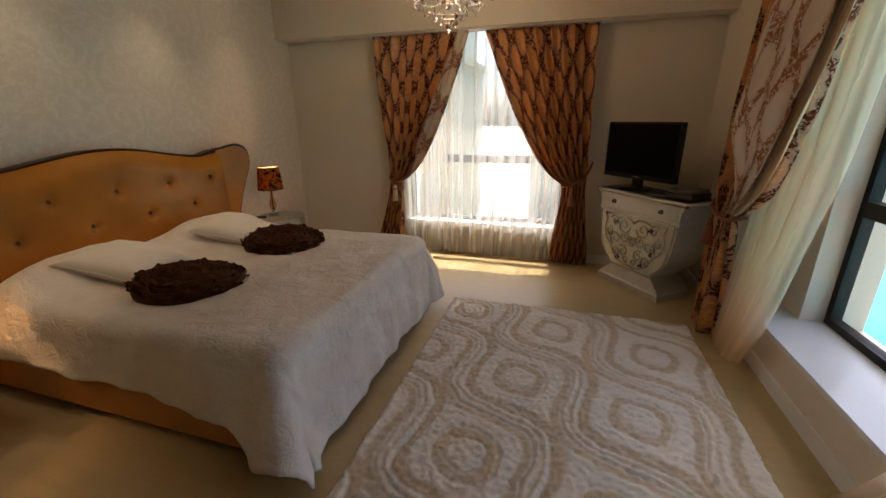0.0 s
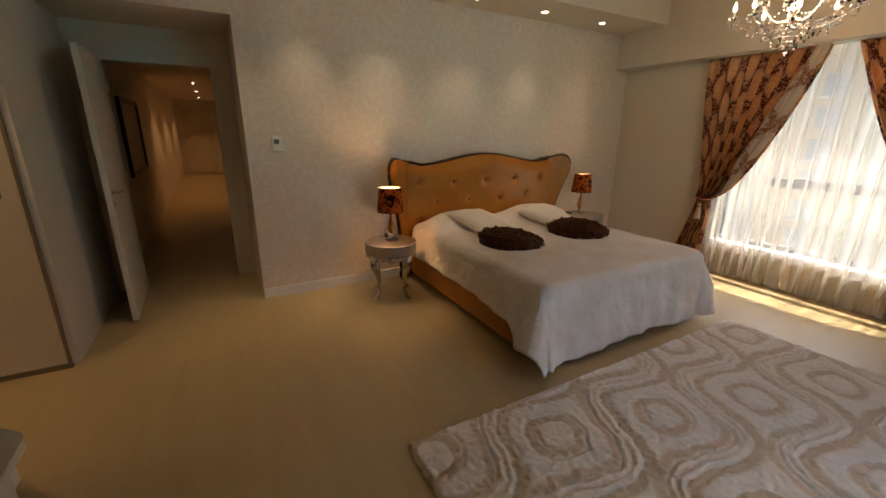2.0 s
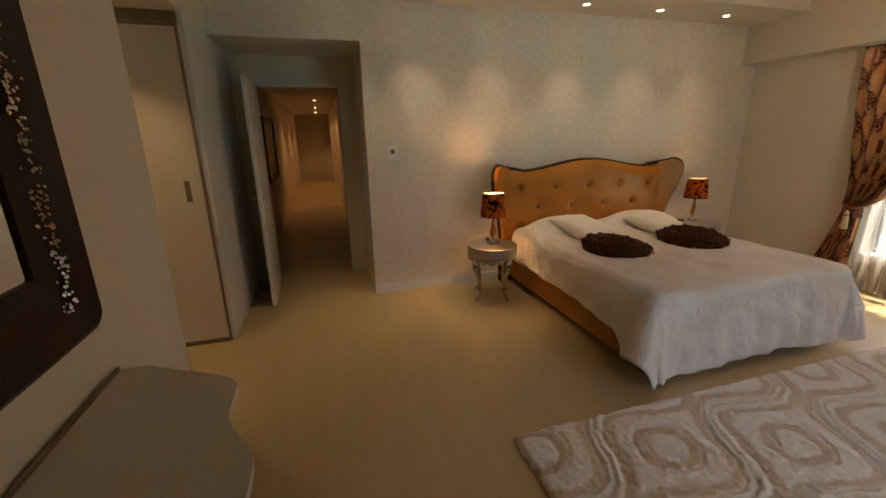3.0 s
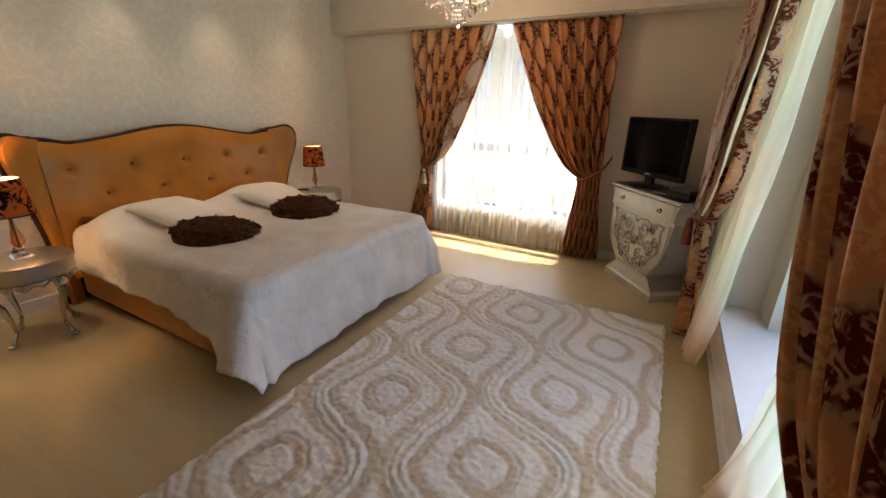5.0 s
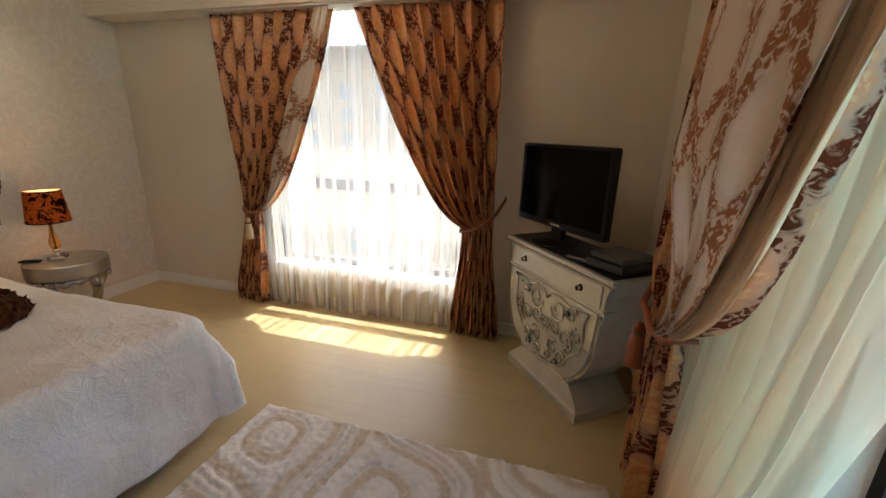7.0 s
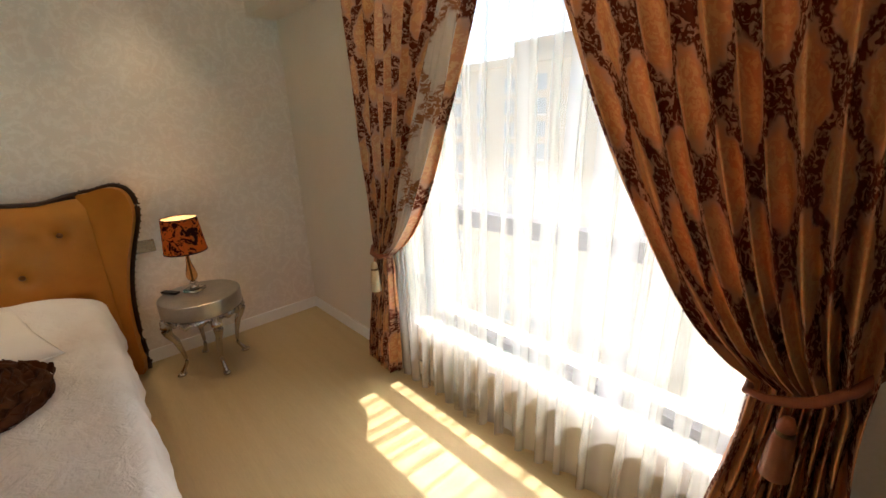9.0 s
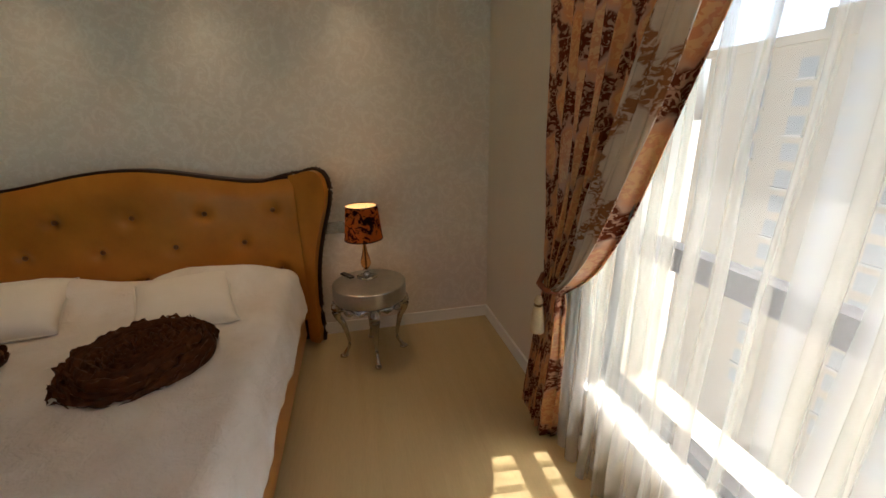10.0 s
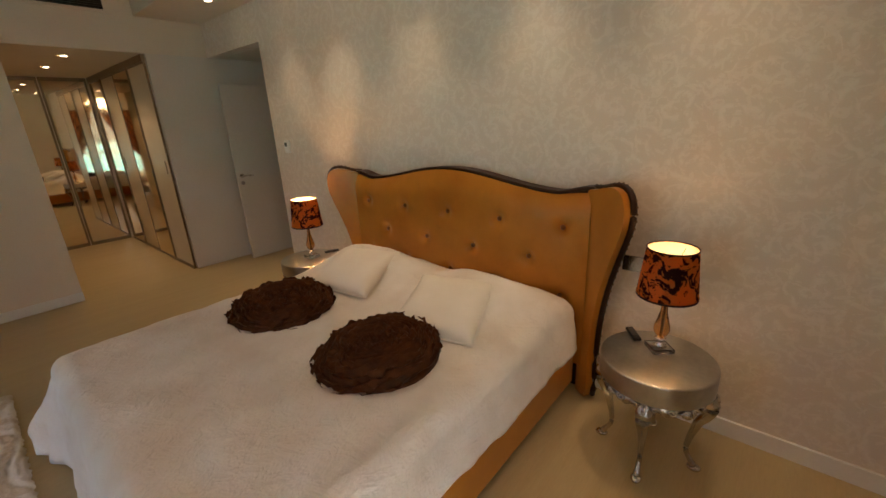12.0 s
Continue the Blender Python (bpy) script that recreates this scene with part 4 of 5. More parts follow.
        if d < q:
            a = d / r
            out, down = r * math.sin(a), r * (1 - math.cos(a))
        else:
            fall = d - q
            side = smoothstep(0.35, 0.65, oy / (ox + oy))
            fold = (1 - side) * (math.sin(cv * 13 + 1.3) * 0.5 + math.sin(cv * 29 + 0.4) * 0.3) + side * (math.sin(cu * 9) * 0.6 + math.sin(cu * 21 + 1) * 0.3)
            out = r + fall * 0.13 + 0.05 * fall * fold + 0.014 * noise.noise((cu * 5, cv * 5, 8)) + 0.006 * noise.noise((cu * 15, cv * 15, 2))
            corner = min(ox, oy) / max(ox, oy)
            out += fall * 0.32 * corner
            if cv < 0:
                out += fall * 0.38 * side * smoothstep(1.35, 2.0, cu)
            down = r + fall * (0.98 - 0.10 * corner)
        z = top - down
        return (bx + nx * out, by + ny * out, max(z, 0.045))
    bm = grid(130, 120, cover)
    cov = tagged(mesh_ob("bedspread", bm, M["cover"], True), "cream plush bedspread falling over the foot of the bed", "bedspread")
    cov.matrix_basis = pose(0, cy, 0)
    so = cov.modifiers.new("thickness", "SOLIDIFY")
    so.thickness, so.offset = 0.012, 1.0


bed()


def pillow(m, w=0.49, h=0.46, t=0.13):
    def face(sgn):
        def fn(u, v):
            a, b = 2 * u - 1, 2 * v - 1
            x = a * w / 2 * (1 - 0.09 * (1 - b * b) * abs(a) ** 3)
            y = b * h / 2 * (1 - 0.09 * (1 - a * a) * abs(b) ** 3)
            z = sgn * t / 2 * (max(0.0, (1 - a ** 4) * (1 - b ** 4)) ** 0.6) + 0.006 * noise.noise((a * 2, b * 2, sgn))
            if abs(a) > 0.999 or abs(b) > 0.999:
                z = 0
            return (x, y, z)
        return fn
    p = thing("pillow", "small square cream pillow propped on the bedspread", "pillow", m, "cream pillows")
    bm = grid(22, 22, face(1))
    grid(22, 22, face(-1), bm)
    bmesh.ops.remove_doubles(bm, verts=bm.verts, dist=0.0005)
    part("cushion", bm, M["pillow"], p, "", True)
    rim = [(-w / 2, -h / 2, 0), (0, -h / 2 * 0.915, 0), (w / 2, -h / 2, 0), (w / 2 * 0.915, 0, 0), (w / 2, h / 2, 0), (0, h / 2 * 0.915, 0), (-w / 2, h / 2, 0), (-w / 2 * 0.915, 0, 0), (-w / 2, -h / 2, 0)]
    part("seam", tube(rim, 0.004, 6), M["pillow"], p, "", True)
    return p


pillow(pose(0.70, 2.765, 0.655, 0, 13, 18))
pillow(pose(0.64, 1.96, 0.665, 0, 14, 16))


# Lit copy of the organza; paints the light caught on ruffle edges.
M["organza_lit"] = velvet("lit_brown_organza", (0.080, 0.025, 0.0065), (0.13, 0.044, 0.012), 22.0, 0.55, 0.0, (1, 0.6, 0.35))
M["organza_lit"].node_tree.nodes["Principled BSDF"].inputs["Specular IOR Level"].default_value = 0.12


def rosette(m, seed):
    """Round cushion dressed in rings of gathered organza."""
    rnd = random.Random(seed)
    c = thing("rosette_cushion", "round dark brown cushion of ruffled organza", "cushion", m, "brown rosette cushions")
    R = 0.279
    part("pad", lathe([(0, -0.06), (R * 0.80, -0.06), (R * 0.97, -0.04), (R, -0.005), (R * 0.985, 0.010), (R * 0.9, 0.012), (0, 0.012)], 40), M["organza"], c, "", True)
    off = rnd.uniform(0, 50)

    def ruffled(u, v):
        a, r = 2 * math.pi * u, R * 1.0 * (1 - v)
        x, y = math.cos(a), math.sin(a)
        wob = noise.noise((x * 1.6 + off, y * 1.6, r * 9)) * 1.5 + noise.noise((x * 4.5 + off, y * 4.5, r * 26)) * 0.55
        phase = r / 0.030 + wob
        crest = 1 - abs((phase % 1.0) * 2 - 1)
        fine = 0.5 + 0.5 * noise.noise((x * 15 + off, y * 15, r * 90))
        body = 0.050 * (1 - (r / R) ** 5)
        z = 0.012 + body + (0.026 * crest ** 0.7 + 0.006 * fine) * smoothstep(0.0, 0.05, r) * (1 - 0.35 * (r / R) ** 6)
        rr = r + 0.006 * noise.noise((x * 7 + off, y * 7, r * 40)) + (0.010 * noise.noise((x * 6, y * 6, off)) if v < 0.02 else 0)
        return (rr * x, rr * y, z)
    bm = grid(200, 90, ruffled)
    bmesh.ops.remove_doubles(bm, verts=bm.verts, dist=0.0002)
    part("ruffled_top", bm, M["organza"], c, "gathered organza ruffles", True)
    for k, (r0, z0) in enumerate(((R * 0.98, 0.008), (R * 0.90, 0.026), (R * 0.80, 0.040))):
        p1, p2 = rnd.uniform(0, 6.28), rnd.uniform(0, 6.28)

        def frill(u, v):
            a = 2 * math.pi * u
            w = 0.008 * math.sin(7 * a + p1) + 0.005 * math.sin(17 * a + p2)
            rr = r0 + w + 0.016 * v + 0.004 * v * math.sin(41 * a)
            return (rr * math.cos(a), rr * math.sin(a), z0 + 0.026 * v + 0.010 * v * math.sin(13 * a + p2) + 0.005 * v * math.sin(37 * a))
        bm = grid(200, 3, frill)
        bmesh.ops.remove_doubles(bm, verts=bm.verts, dist=0.0002)
        part("frill", bm, M["organza_lit"] if k == 1 else M["organza"], c, "", True)
    return c


rosette(pose(1.145, 2.745, 0.592, 2, 5, 0), 4)
rosette(pose(1.145, 1.93, 0.592, -2, 5, 30), 9)

# ---- nightstands and lamps ----


NS_TOP = 0.53


def nightstand(m):
    """Drum top with a carved apron on four cabriole legs."""
    n = thing("nightstand", "round silver-leaf nightstand on carved cabriole legs", "nightstand", m, "bedside tables")
    Z = NS_TOP
    part("top", lathe([(0, Z), (0.228, Z), (0.2295, Z), (0.2345, Z - 0.0015), (0.237, Z - 0.005), (0.237, Z - 0.007), (0.237, Z - 0.092), (0.237, Z - 0.094), (0.234, Z - 0.099), (0.226, Z - 0.100), (0.224, Z - 0.100), (0, Z - 0.100)], 72), M["silver_top"], n, "brushed silver-leaf drum top", True)
    part("underside", lathe([(0.19, Z - 0.100), (0.19, Z - 0.125), (0.0, Z - 0.125), (0, Z - 0.100)], 40), M["silver"], n, "", True)
    for k in range(4):
        a = math.pi / 2 * k
        ca, sa = math.cos(a), math.sin(a)
        # knee swells outward under the drum, ankle tucks in, toe turns out
        pts, rad = [], []
        for t in range(25):
            q = t / 24
            z = (Z - 0.098) * (1 - q) + 0.016 * q
            out = 0.196 + 0.030 * math.sin(math.pi * min(q / 0.40, 1.0)) - 0.034 * smoothstep(0.28, 0.78, q) + 0.036 * smoothstep(0.80, 1.0, q)
            pts.append((out * ca, out * sa, z))
            rad.append(0.021 + 0.013 * math.exp(-((q - 0.14) / 0.13) ** 2) - 0.010 * smoothstep(0.30, 0.80, q) + 0.007 * smoothstep(0.90, 1.0, q))
        leg = part("leg", tube(pts, rad, 12), M["silver"], n, "", True)
        foot = bmesh.new()
        bmesh.ops.create_uvsphere(foot, u_segments=14, v_segments=8, radius=0.024, matrix=Matrix.Translation((0.204 * ca, 0.204 * sa, 0.015)) @ Matrix.Rotation(a, 4, "Z") @ Matrix.Diagonal((1.25, 0.95, 0.62, 1)))
        part("foot", foot, M["silver"], leg, "", True)
        kn = bmesh.new()
        # acanthus on the knee: ribs fanning down from the drum
        for q in (-2, -1, 0, 1, 2):
            w = q * 0.050
            rib = [((0.236 - 0.012 * abs(q) + 0.010 * math.sin(math.pi * h)) * math.cos(a + w * (1 - 0.65 * h) / 0.8), (0.236 - 0.012 * abs(q) + 0.010 * math.sin(math.pi * h)) * math.sin(a + w * (1 - 0.65 * h) / 0.8), Z - 0.104 - (0.085 - 0.016 * abs(q)) * h) for h in (0, 0.2, 0.4, 0.6, 0.8, 1.0)]
            tube(rib, [0.005, 0.0085, 0.0095, 0.008, 0.006, 0.003], 7, kn)
        for sg in (-1, 1):
            tube([((0.226 + 0.004 * math.sin(w)) * math.cos(a + sg * (0.17 + 0.075 * (1 - w / 9) * math.cos(w))), (0.226 + 0.004 * math.sin(w)) * math.sin(a + sg * (0.17 + 0.075 * (1 - w / 9) * math.cos(w))), Z - 0.122 + 0.019 * (1 - w / 9) * math.sin(w)) for w in [x * 0.6 for x in range(13)]], [0.0085 - 0.0004 * x for x in range(13)], 7, kn)
        part("carving", kn, M["silver"], leg, "carved silver acanthus leaf", True)
        g = bmesh.new()
        # scalloped apron between the legs with a shell in its middle
        apron = []
        for i in range(21):
            f = -1 + 2 * i / 20
            aa = a + math.pi / 4 + f * 0.60
            low = Z - 0.128 - 0.020 * math.cos(f * math.pi * 1.5) ** 2 - 0.012 * (1 - abs(f))
            apron.append([g.verts.new((rr * math.cos(aa), rr * math.sin(aa), zz)) for rr, zz in ((0.205, Z - 0.099), (0.216, Z - 0.099), (0.219, low + 0.012), (0.216, low), (0.205, low))])
        for p, q in zip(apron, apron[1:]):
            for i in range(5):
                g.faces.new((p[i], q[i], q[(i + 1) % 5], p[(i + 1) % 5]))
        for q in range(-3, 4):
            aa = a + math.pi / 4 + q * 0.055
            tube([((0.222 + 0.006 * math.sin(math.pi * h)) * math.cos(a + math.pi / 4 + (aa - a - math.pi / 4) * (0.4 + 0.8 * h)), (0.222 + 0.006 * math.sin(math.pi * h)) * math.sin(a + math.pi / 4 + (aa - a - math.pi / 4) * (0.4 + 0.8 * h)), Z - 0.106 - (0.050 - 0.003 * q * q) * h) for h in (0, 0.3, 0.6, 0.85, 1.0)], [0.004, 0.006, 0.0075, 0.007, 0.004], 6, g)
        for sg in (-1, 1):
            tube([((0.222 + 0.003 * math.sin(w)) * math.cos(a + math.pi / 4 + sg * (0.33 + 0.085 * (1 - w / 10) * math.cos(w + 2))), (0.222 + 0.003 * math.sin(w)) * math.sin(a + math.pi / 4 + sg * (0.33 + 0.085 * (1 - w / 10) * math.cos(w + 2))), Z - 0.122 + 0.017 * (1 - w / 10) * math.sin(w + 2)) for w in [x * 0.6 for x in range(14)]], 0.0068, 6, g)
        part("garland", g, M["silver"], n, "carved silver apron with a shell", True)
    return n


NS = ((0.44, 1.09), (0.35, 3.71))
LAMP_AT = ((0.43, 1.10), (0.285, 3.70))
first = nightstand(pose(*NS[0], 0, 0, 0, 23))
copy_thing(first, pose(*NS[1], 0, 0, 0, 4))


def table_lamp(m):
    l = thing("table_lamp", "lit table lamp with flocked orange shade and amber glass stem", "lamp", m, "bedside lamps")
    part("foot", boxes((-0.048, 0.048, -0.048, 0.048, 0.0, 0.022, 0.004)), M["crystal"], l, "clear crystal foot")
    part("collar", lathe([(0, 0.022), (0.030, 0.022), (0.016, 0.034), (0.012, 0.05), (0.024, 0.056), (0.024, 0.066), (0.010, 0.072), (0, 0.072)], 20), M["chrome"], l, "polished metal collar", True)
    part("stem", lathe([(0.010, 0.070), (0.026, 0.082), (0.034, 0.102), (0.033, 0.122), (0.024, 0.155), (0.015, 0.195), (0.011, 0.235), (0.010, 0.27), (0, 0.27)], 24), M["amber"], l, "amber glass teardrop stem", True)
    part("rod", lathe([(0, 0.07), (0.004, 0.07), (0.004, 0.36), (0, 0.36)], 10), M["nail"], l)
    shade = part("shade", lathe([(0.122, 0.275), (0.100, 0.49)], 56), M["shade"], l, "orange silk shade with dark leaves", True)
    part("trim", lathe([(0.120, 0.272), (0.1235, 0.272), (0.1235, 0.280), (0.120, 0.280)], 48), M["brown_trim"], shade)
    part("trim", lathe([(0.098, 0.486), (0.1015, 0.486), (0.1015, 0.493), (0.098, 0.493)], 48), M["brown_trim"], shade)
    part("lining", lathe([(0.1185, 0.277), (0.0975, 0.488)], 48), M["shade_lining"], shade, "pale inner lining", True)
    part("bulb", lathe([(0, 0.345), (0.012, 0.347), (0.024, 0.385), (0.020, 0.405), (0, 0.415)], 14), M["bulb"], l, "glowing bulb", True)
    spider = bmesh.new()
    for k in range(3):
        a = 2 * math.pi * k / 3
        tube([(0, 0, 0.36), (0.1 * math.cos(a), 0.1 * math.sin(a), 0.47)], 0.0018, 5, spider)
    part("shade_holder", spider, M["nail"], l)
    return l


table_lamp(pose(*LAMP_AT[0], NS_TOP + 0.001, 0, 0, 0))
table_lamp(pose(*LAMP_AT[1], NS_TOP + 0.001, 0, 0, 40))
for x, y, a in ((0.22, 3.57, 35), (0.25, 1.12, -20)):
    rc = thing("remote_control", "slim black remote lying on the nightstand", "remote control", pose(x, y, NS_TOP + 0.001, 0, 0, a))
    part("body", boxes((-0.06, 0.06, -0.018, 0.018, 0, 0.014, 0.004)), M["black_plastic"], rc)
    part("keypad", boxes((-0.045, 0.03, -0.012, 0.012, 0.014, 0.016)), M["vent"], rc)

# ---- silver cabinet with the television ----


def loft(sections, bm=None):
    """Stack of rectangles (half width, front y, back y, z)."""
    bm = bm or bmesh.new()
    rings = [[bm.verts.new(p) for p in ((-w, f, z), (w, f, z), (w, k, z), (-w, k, z))] for w, f, k, z in sections]
    for a, c in zip(rings, rings[1:]):
        for i in range(4):
            bm.faces.new((a[i], a[(i + 1) % 4], c[(i + 1) % 4], c[i]))
    bm.faces.new(rings[0][::-1])
    bm.faces.new(rings[-1])
    return bm


CAB_AT = pose(3.868, 4.13, 0, 0, 0, -52)
CAB = CAB_AT @ Matrix.Diagonal((0.925, 0.95, 0.968, 1))
CAB_TOP = 0.863


def cab_half(z):
    pts = [(0.17, 0.235), (0.21, 0.26), (0.27, 0.335), (0.35, 0.395), (0.45, 0.425), (0.57, 0.44), (0.695, 0.45)]
    for (za, wa), (zb, wb) in zip(pts, pts[1:]):
        if z <= zb:
            return wa + (wb - wa) * (z - za) / (zb - za)
    return pts[-1][1]


def scroll(cx, cz, r, turns, start, hand=1, y=-0.212):
    out = []
    n = int(14 * turns)
    for i in range(n + 1):
        t = i / n
        a = start + hand * turns * 2 * math.pi * t
        rr = r * (1 - 0.78 * t)
        out.append((cx + rr * math.cos(a), y, cz + rr * math.sin(a)))
    return out


def cabinet():
    c = thing("cabinet", "silver champagne bombe cabinet with carved scrolls", "cabinet", CAB)
    F, K = -0.185, 0.19
    part("plinth", loft([(0.37, -0.20, K, 0.0), (0.37, -0.20, K, 0.055), (0.355, -0.19, K, 0.07), (0.345, -0.185, K, 0.085), (0.25, -0.165, K, 0.165), (0.235, -0.165, K, 0.175)]), M["champagne"], c)
    part("body", loft([(cab_half(0.17 + i * 0.021), F + 0.01, K, 0.17 + i * 0.021) for i in range(26)]), M["champagne"], c, "", False)
    part("frieze", loft([(0.462, F - 0.004, K, 0.695), (0.462, F - 0.004, K, 0.706), (0.448, F, K, 0.71), (0.452, F, K, 0.78), (0.47, F, K, 0.83), (0.485, F - 0.004, K, 0.853)]), M["champagne"], c)
    part("top", loft([(0.485, F - 0.008, K, 0.853), (0.497, F - 0.015, K, 0.862), (0.497, F - 0.015, K, 0.878), (0.492, F - 0.011, K, 0.884)]), M["champagne"], c)
    part("top_glass", boxes((-0.47, 0.47, F + 0.015, K - 0.01, 0.885, 0.891)), M["black_plastic"], c, "dark glossy top panel")
    bead = bmesh.new()
    for i in range(64):
        bmesh.ops.create_icosphere(bead, subdivisions=1, radius=0.0075, matrix=Matrix.Translation((-0.49 + 0.98 * i / 63, F - 0.015, 0.858)))
    part("beading", bead, M["silver"], c, "row of small silver beads", True)
    for s in (-1, 1):
        k = bmesh.new()
        bmesh.ops.create_uvsphere(k, u_segments=10, v_segments=8, radius=0.016, matrix=Matrix.Translation((s * 0.502, F - 0.010, 0.862)))
        part("corner_knob", k, M["silver"], c, "", True)
    # drawers as thin raised fronts
    part("drawer", boxes((-0.425, 0.425, F - 0.007, F + 0.002, 0.722, 0.838, 0.003)), M["champagne"], c)
    for za, zb in ((0.46, 0.685), (0.20, 0.45)):
        zs = [za + (zb - za) * i / 12 for i in range(13)]
        out = [(-(cab_half(z) - 0.035), z) for z in zs] + [(cab_half(z) - 0.035, z) for z in zs[::-1]]
        bm = extrude_outline(out, 0.014)
        part("drawer", bm, M["champagne"], c).matrix_basis = pose(0, F - 0.003, 0)
    rim = bmesh.new()
    zs = [0.19 + 0.49 * i / 30 for i in range(31)]
    tube([(-(cab_half(z) - 0.012), F + 0.006, z) for z in zs[::-1]] + [(cab_half(z) - 0.012, F + 0.006, z) for z in zs], 0.008, 6, rim)
    part("moulding", rim, M["silver"], c, "silver shield moulding", True)
    car = bmesh.new()
    y = F - 0.008
    for s in (-1, 1):
        h = 1 if s > 0 else -1
        for cx, cz, r, tn, st in ((0.11, 0.58, 0.075, 1.3, 3.2), (0.23, 0.60, 0.055, 1.2, 0.5), (0.10, 0.47, 0.06, 1.2, 2.0), (0.20, 0.44, 0.07, 1.3, -1.2), (0.09, 0.34, 0.055, 1.2, 1.0), (0.17, 0.31, 0.05, 1.2, -0.6), (0.29, 0.50, 0.045, 1.1, 1.8), (0.05, 0.26, 0.035, 1.1, 0.2)):
            a0 = st if s > 0 else math.pi - st
            tube(scroll(s * cx, cz, r, tn, a0, h, y), [0.009 - 0.004 * i / 40 for i in range(int(14 * tn) + 1)], 6, car)
        tube([(s * 0.36, y, 0.66), (s * 0.33, y, 0.60), (s * 0.345, y, 0.52), (s * 0.32, y, 0.42), (s * 0.25, y, 0.36), (s * 0.17, y, 0.25), (s * 0.07, y, 0.215), (0, y, 0.225)], 0.008, 6, car)
        tube([(0, y, 0.62), (s * 0.04, y, 0.655), (s * 0.12, y, 0.665), (s * 0.20, y, 0.64), (s * 0.28, y, 0.66), (s * 0.36, y, 0.66)], 0.008, 6, car)
    for k in range(6):
        a = k * math.pi / 3
        bmesh.ops.create_icosphere(car, subdivisions=1, radius=0.018, matrix=Matrix.Translation((0.035 * math.cos(a), y, 0.455 + 0.035 * math.sin(a))))
    part("carving", car, M["silver"], c, "raised silver scroll carving", True)
    for x, z in ((-0.27, 0.78), (0.27, 0.78), (-0.20, 0.60), (0.20, 0.60), (-0.26, 0.47), (0.24, 0.40), (-0.14, 0.27), (0.14, 0.27)):
        kn = part("knob", lathe([(0, 0.030), (0.010, 0.028), (0.015, 0.020), (0.008, 0.010), (0.006, 0.0), (0, 0.0)], 14), M["crystal"], c, "clear crystal knob", True)
        kn.matrix_basis = pose(x, F - 0.008, z, 90, 0, 0)
        part("rose", lathe([(0, 0.003), (0.018, 0.003), (0.020, 0.0), (0, 0.0)], 16), M["frame_dark"], kn, "", True)


cabinet()
def screen_glass():
    m = basic("dark_screen_glass", (0.003, 0.003, 0.004), (0.004, 0.004, 0.005), 3, 0.12, 0, 0)
    m.node_tree.nodes["Principled BSDF"].inputs["Specular IOR Level"].default_value = 0.08
    return m


tv = thing("television", "black flat television switched off on the cabinet", "television", CAB_AT @ pose(-0.195, -0.02, CAB_TOP, 0, 0, 5))
part("casing", boxes((-0.365, 0.365, -0.012, 0.045, 0.085, 0.575, 0.012)), M["black_plastic"], tv)
part("screen", boxes((-0.34, 0.34, -0.0145, -0.010, 0.130, 0.555)), screen_glass(), tv, "glossy dark screen")
part("logo", boxes((-0.035, 0.035, -0.0135, -0.0115, 0.102, 0.112)), M["silver"], tv)
part("neck", boxes((-0.045, 0.045, 0.0, 0.04, 0.012, 0.12, 0.005)), M["black_plastic"], tv)
part("stand", lathe([(0, 0.0), (0.15, 0.0), (0.152, 0.006), (0.14, 0.014), (0, 0.018)], 36), M["black_plastic"], tv, "", True)
bx = thing("set_top_box", "flat black media box on the cabinet", "media box", CAB_AT @ pose(0.31, 0.0, CAB_TOP, 0, 0, 8))
part("body", boxes((-0.11, 0.11, -0.13, 0.13, 0.006, 0.05, 0.006)), M["black_plastic"], bx)
part("front_panel", boxes((-0.105, 0.105, -0.134, -0.13, 0.012, 0.044)), M["vent"], bx)
bx = thing("media_player", "thin grey player stacked on the media box", "media player", CAB_AT @ pose(0.31, 0.0, CAB_TOP + 0.05, 0, 0, 4))
part("body", boxes((-0.10, 0.10, -0.11, 0.11, 0.0, 0.026, 0.005)), basic("grey_plastic", (0.06, 0.06, 0.06), (0.09, 0.09, 0.09), 8, 0.35, 0, 0.03), bx)
rc = thing("remote_control", "small grey remote lying in front of the television", "remote control", CAB_AT @ pose(0.15, -0.12, CAB_TOP, 0, 0, 25))
part("body", boxes((-0.07, 0.07, -0.02, 0.02, 0, 0.016, 0.005)), basic("grey_plastic", (0.2, 0.19, 0.18), (0.26, 0.25, 0.24), 8, 0.35, 0, 0.03), rc)
part("keypad", boxes((-0.05, 0.04, -0.013, 0.013, 0.016, 0.018)), M["black_plastic"], rc)

# ---- console and glitter mirror ----


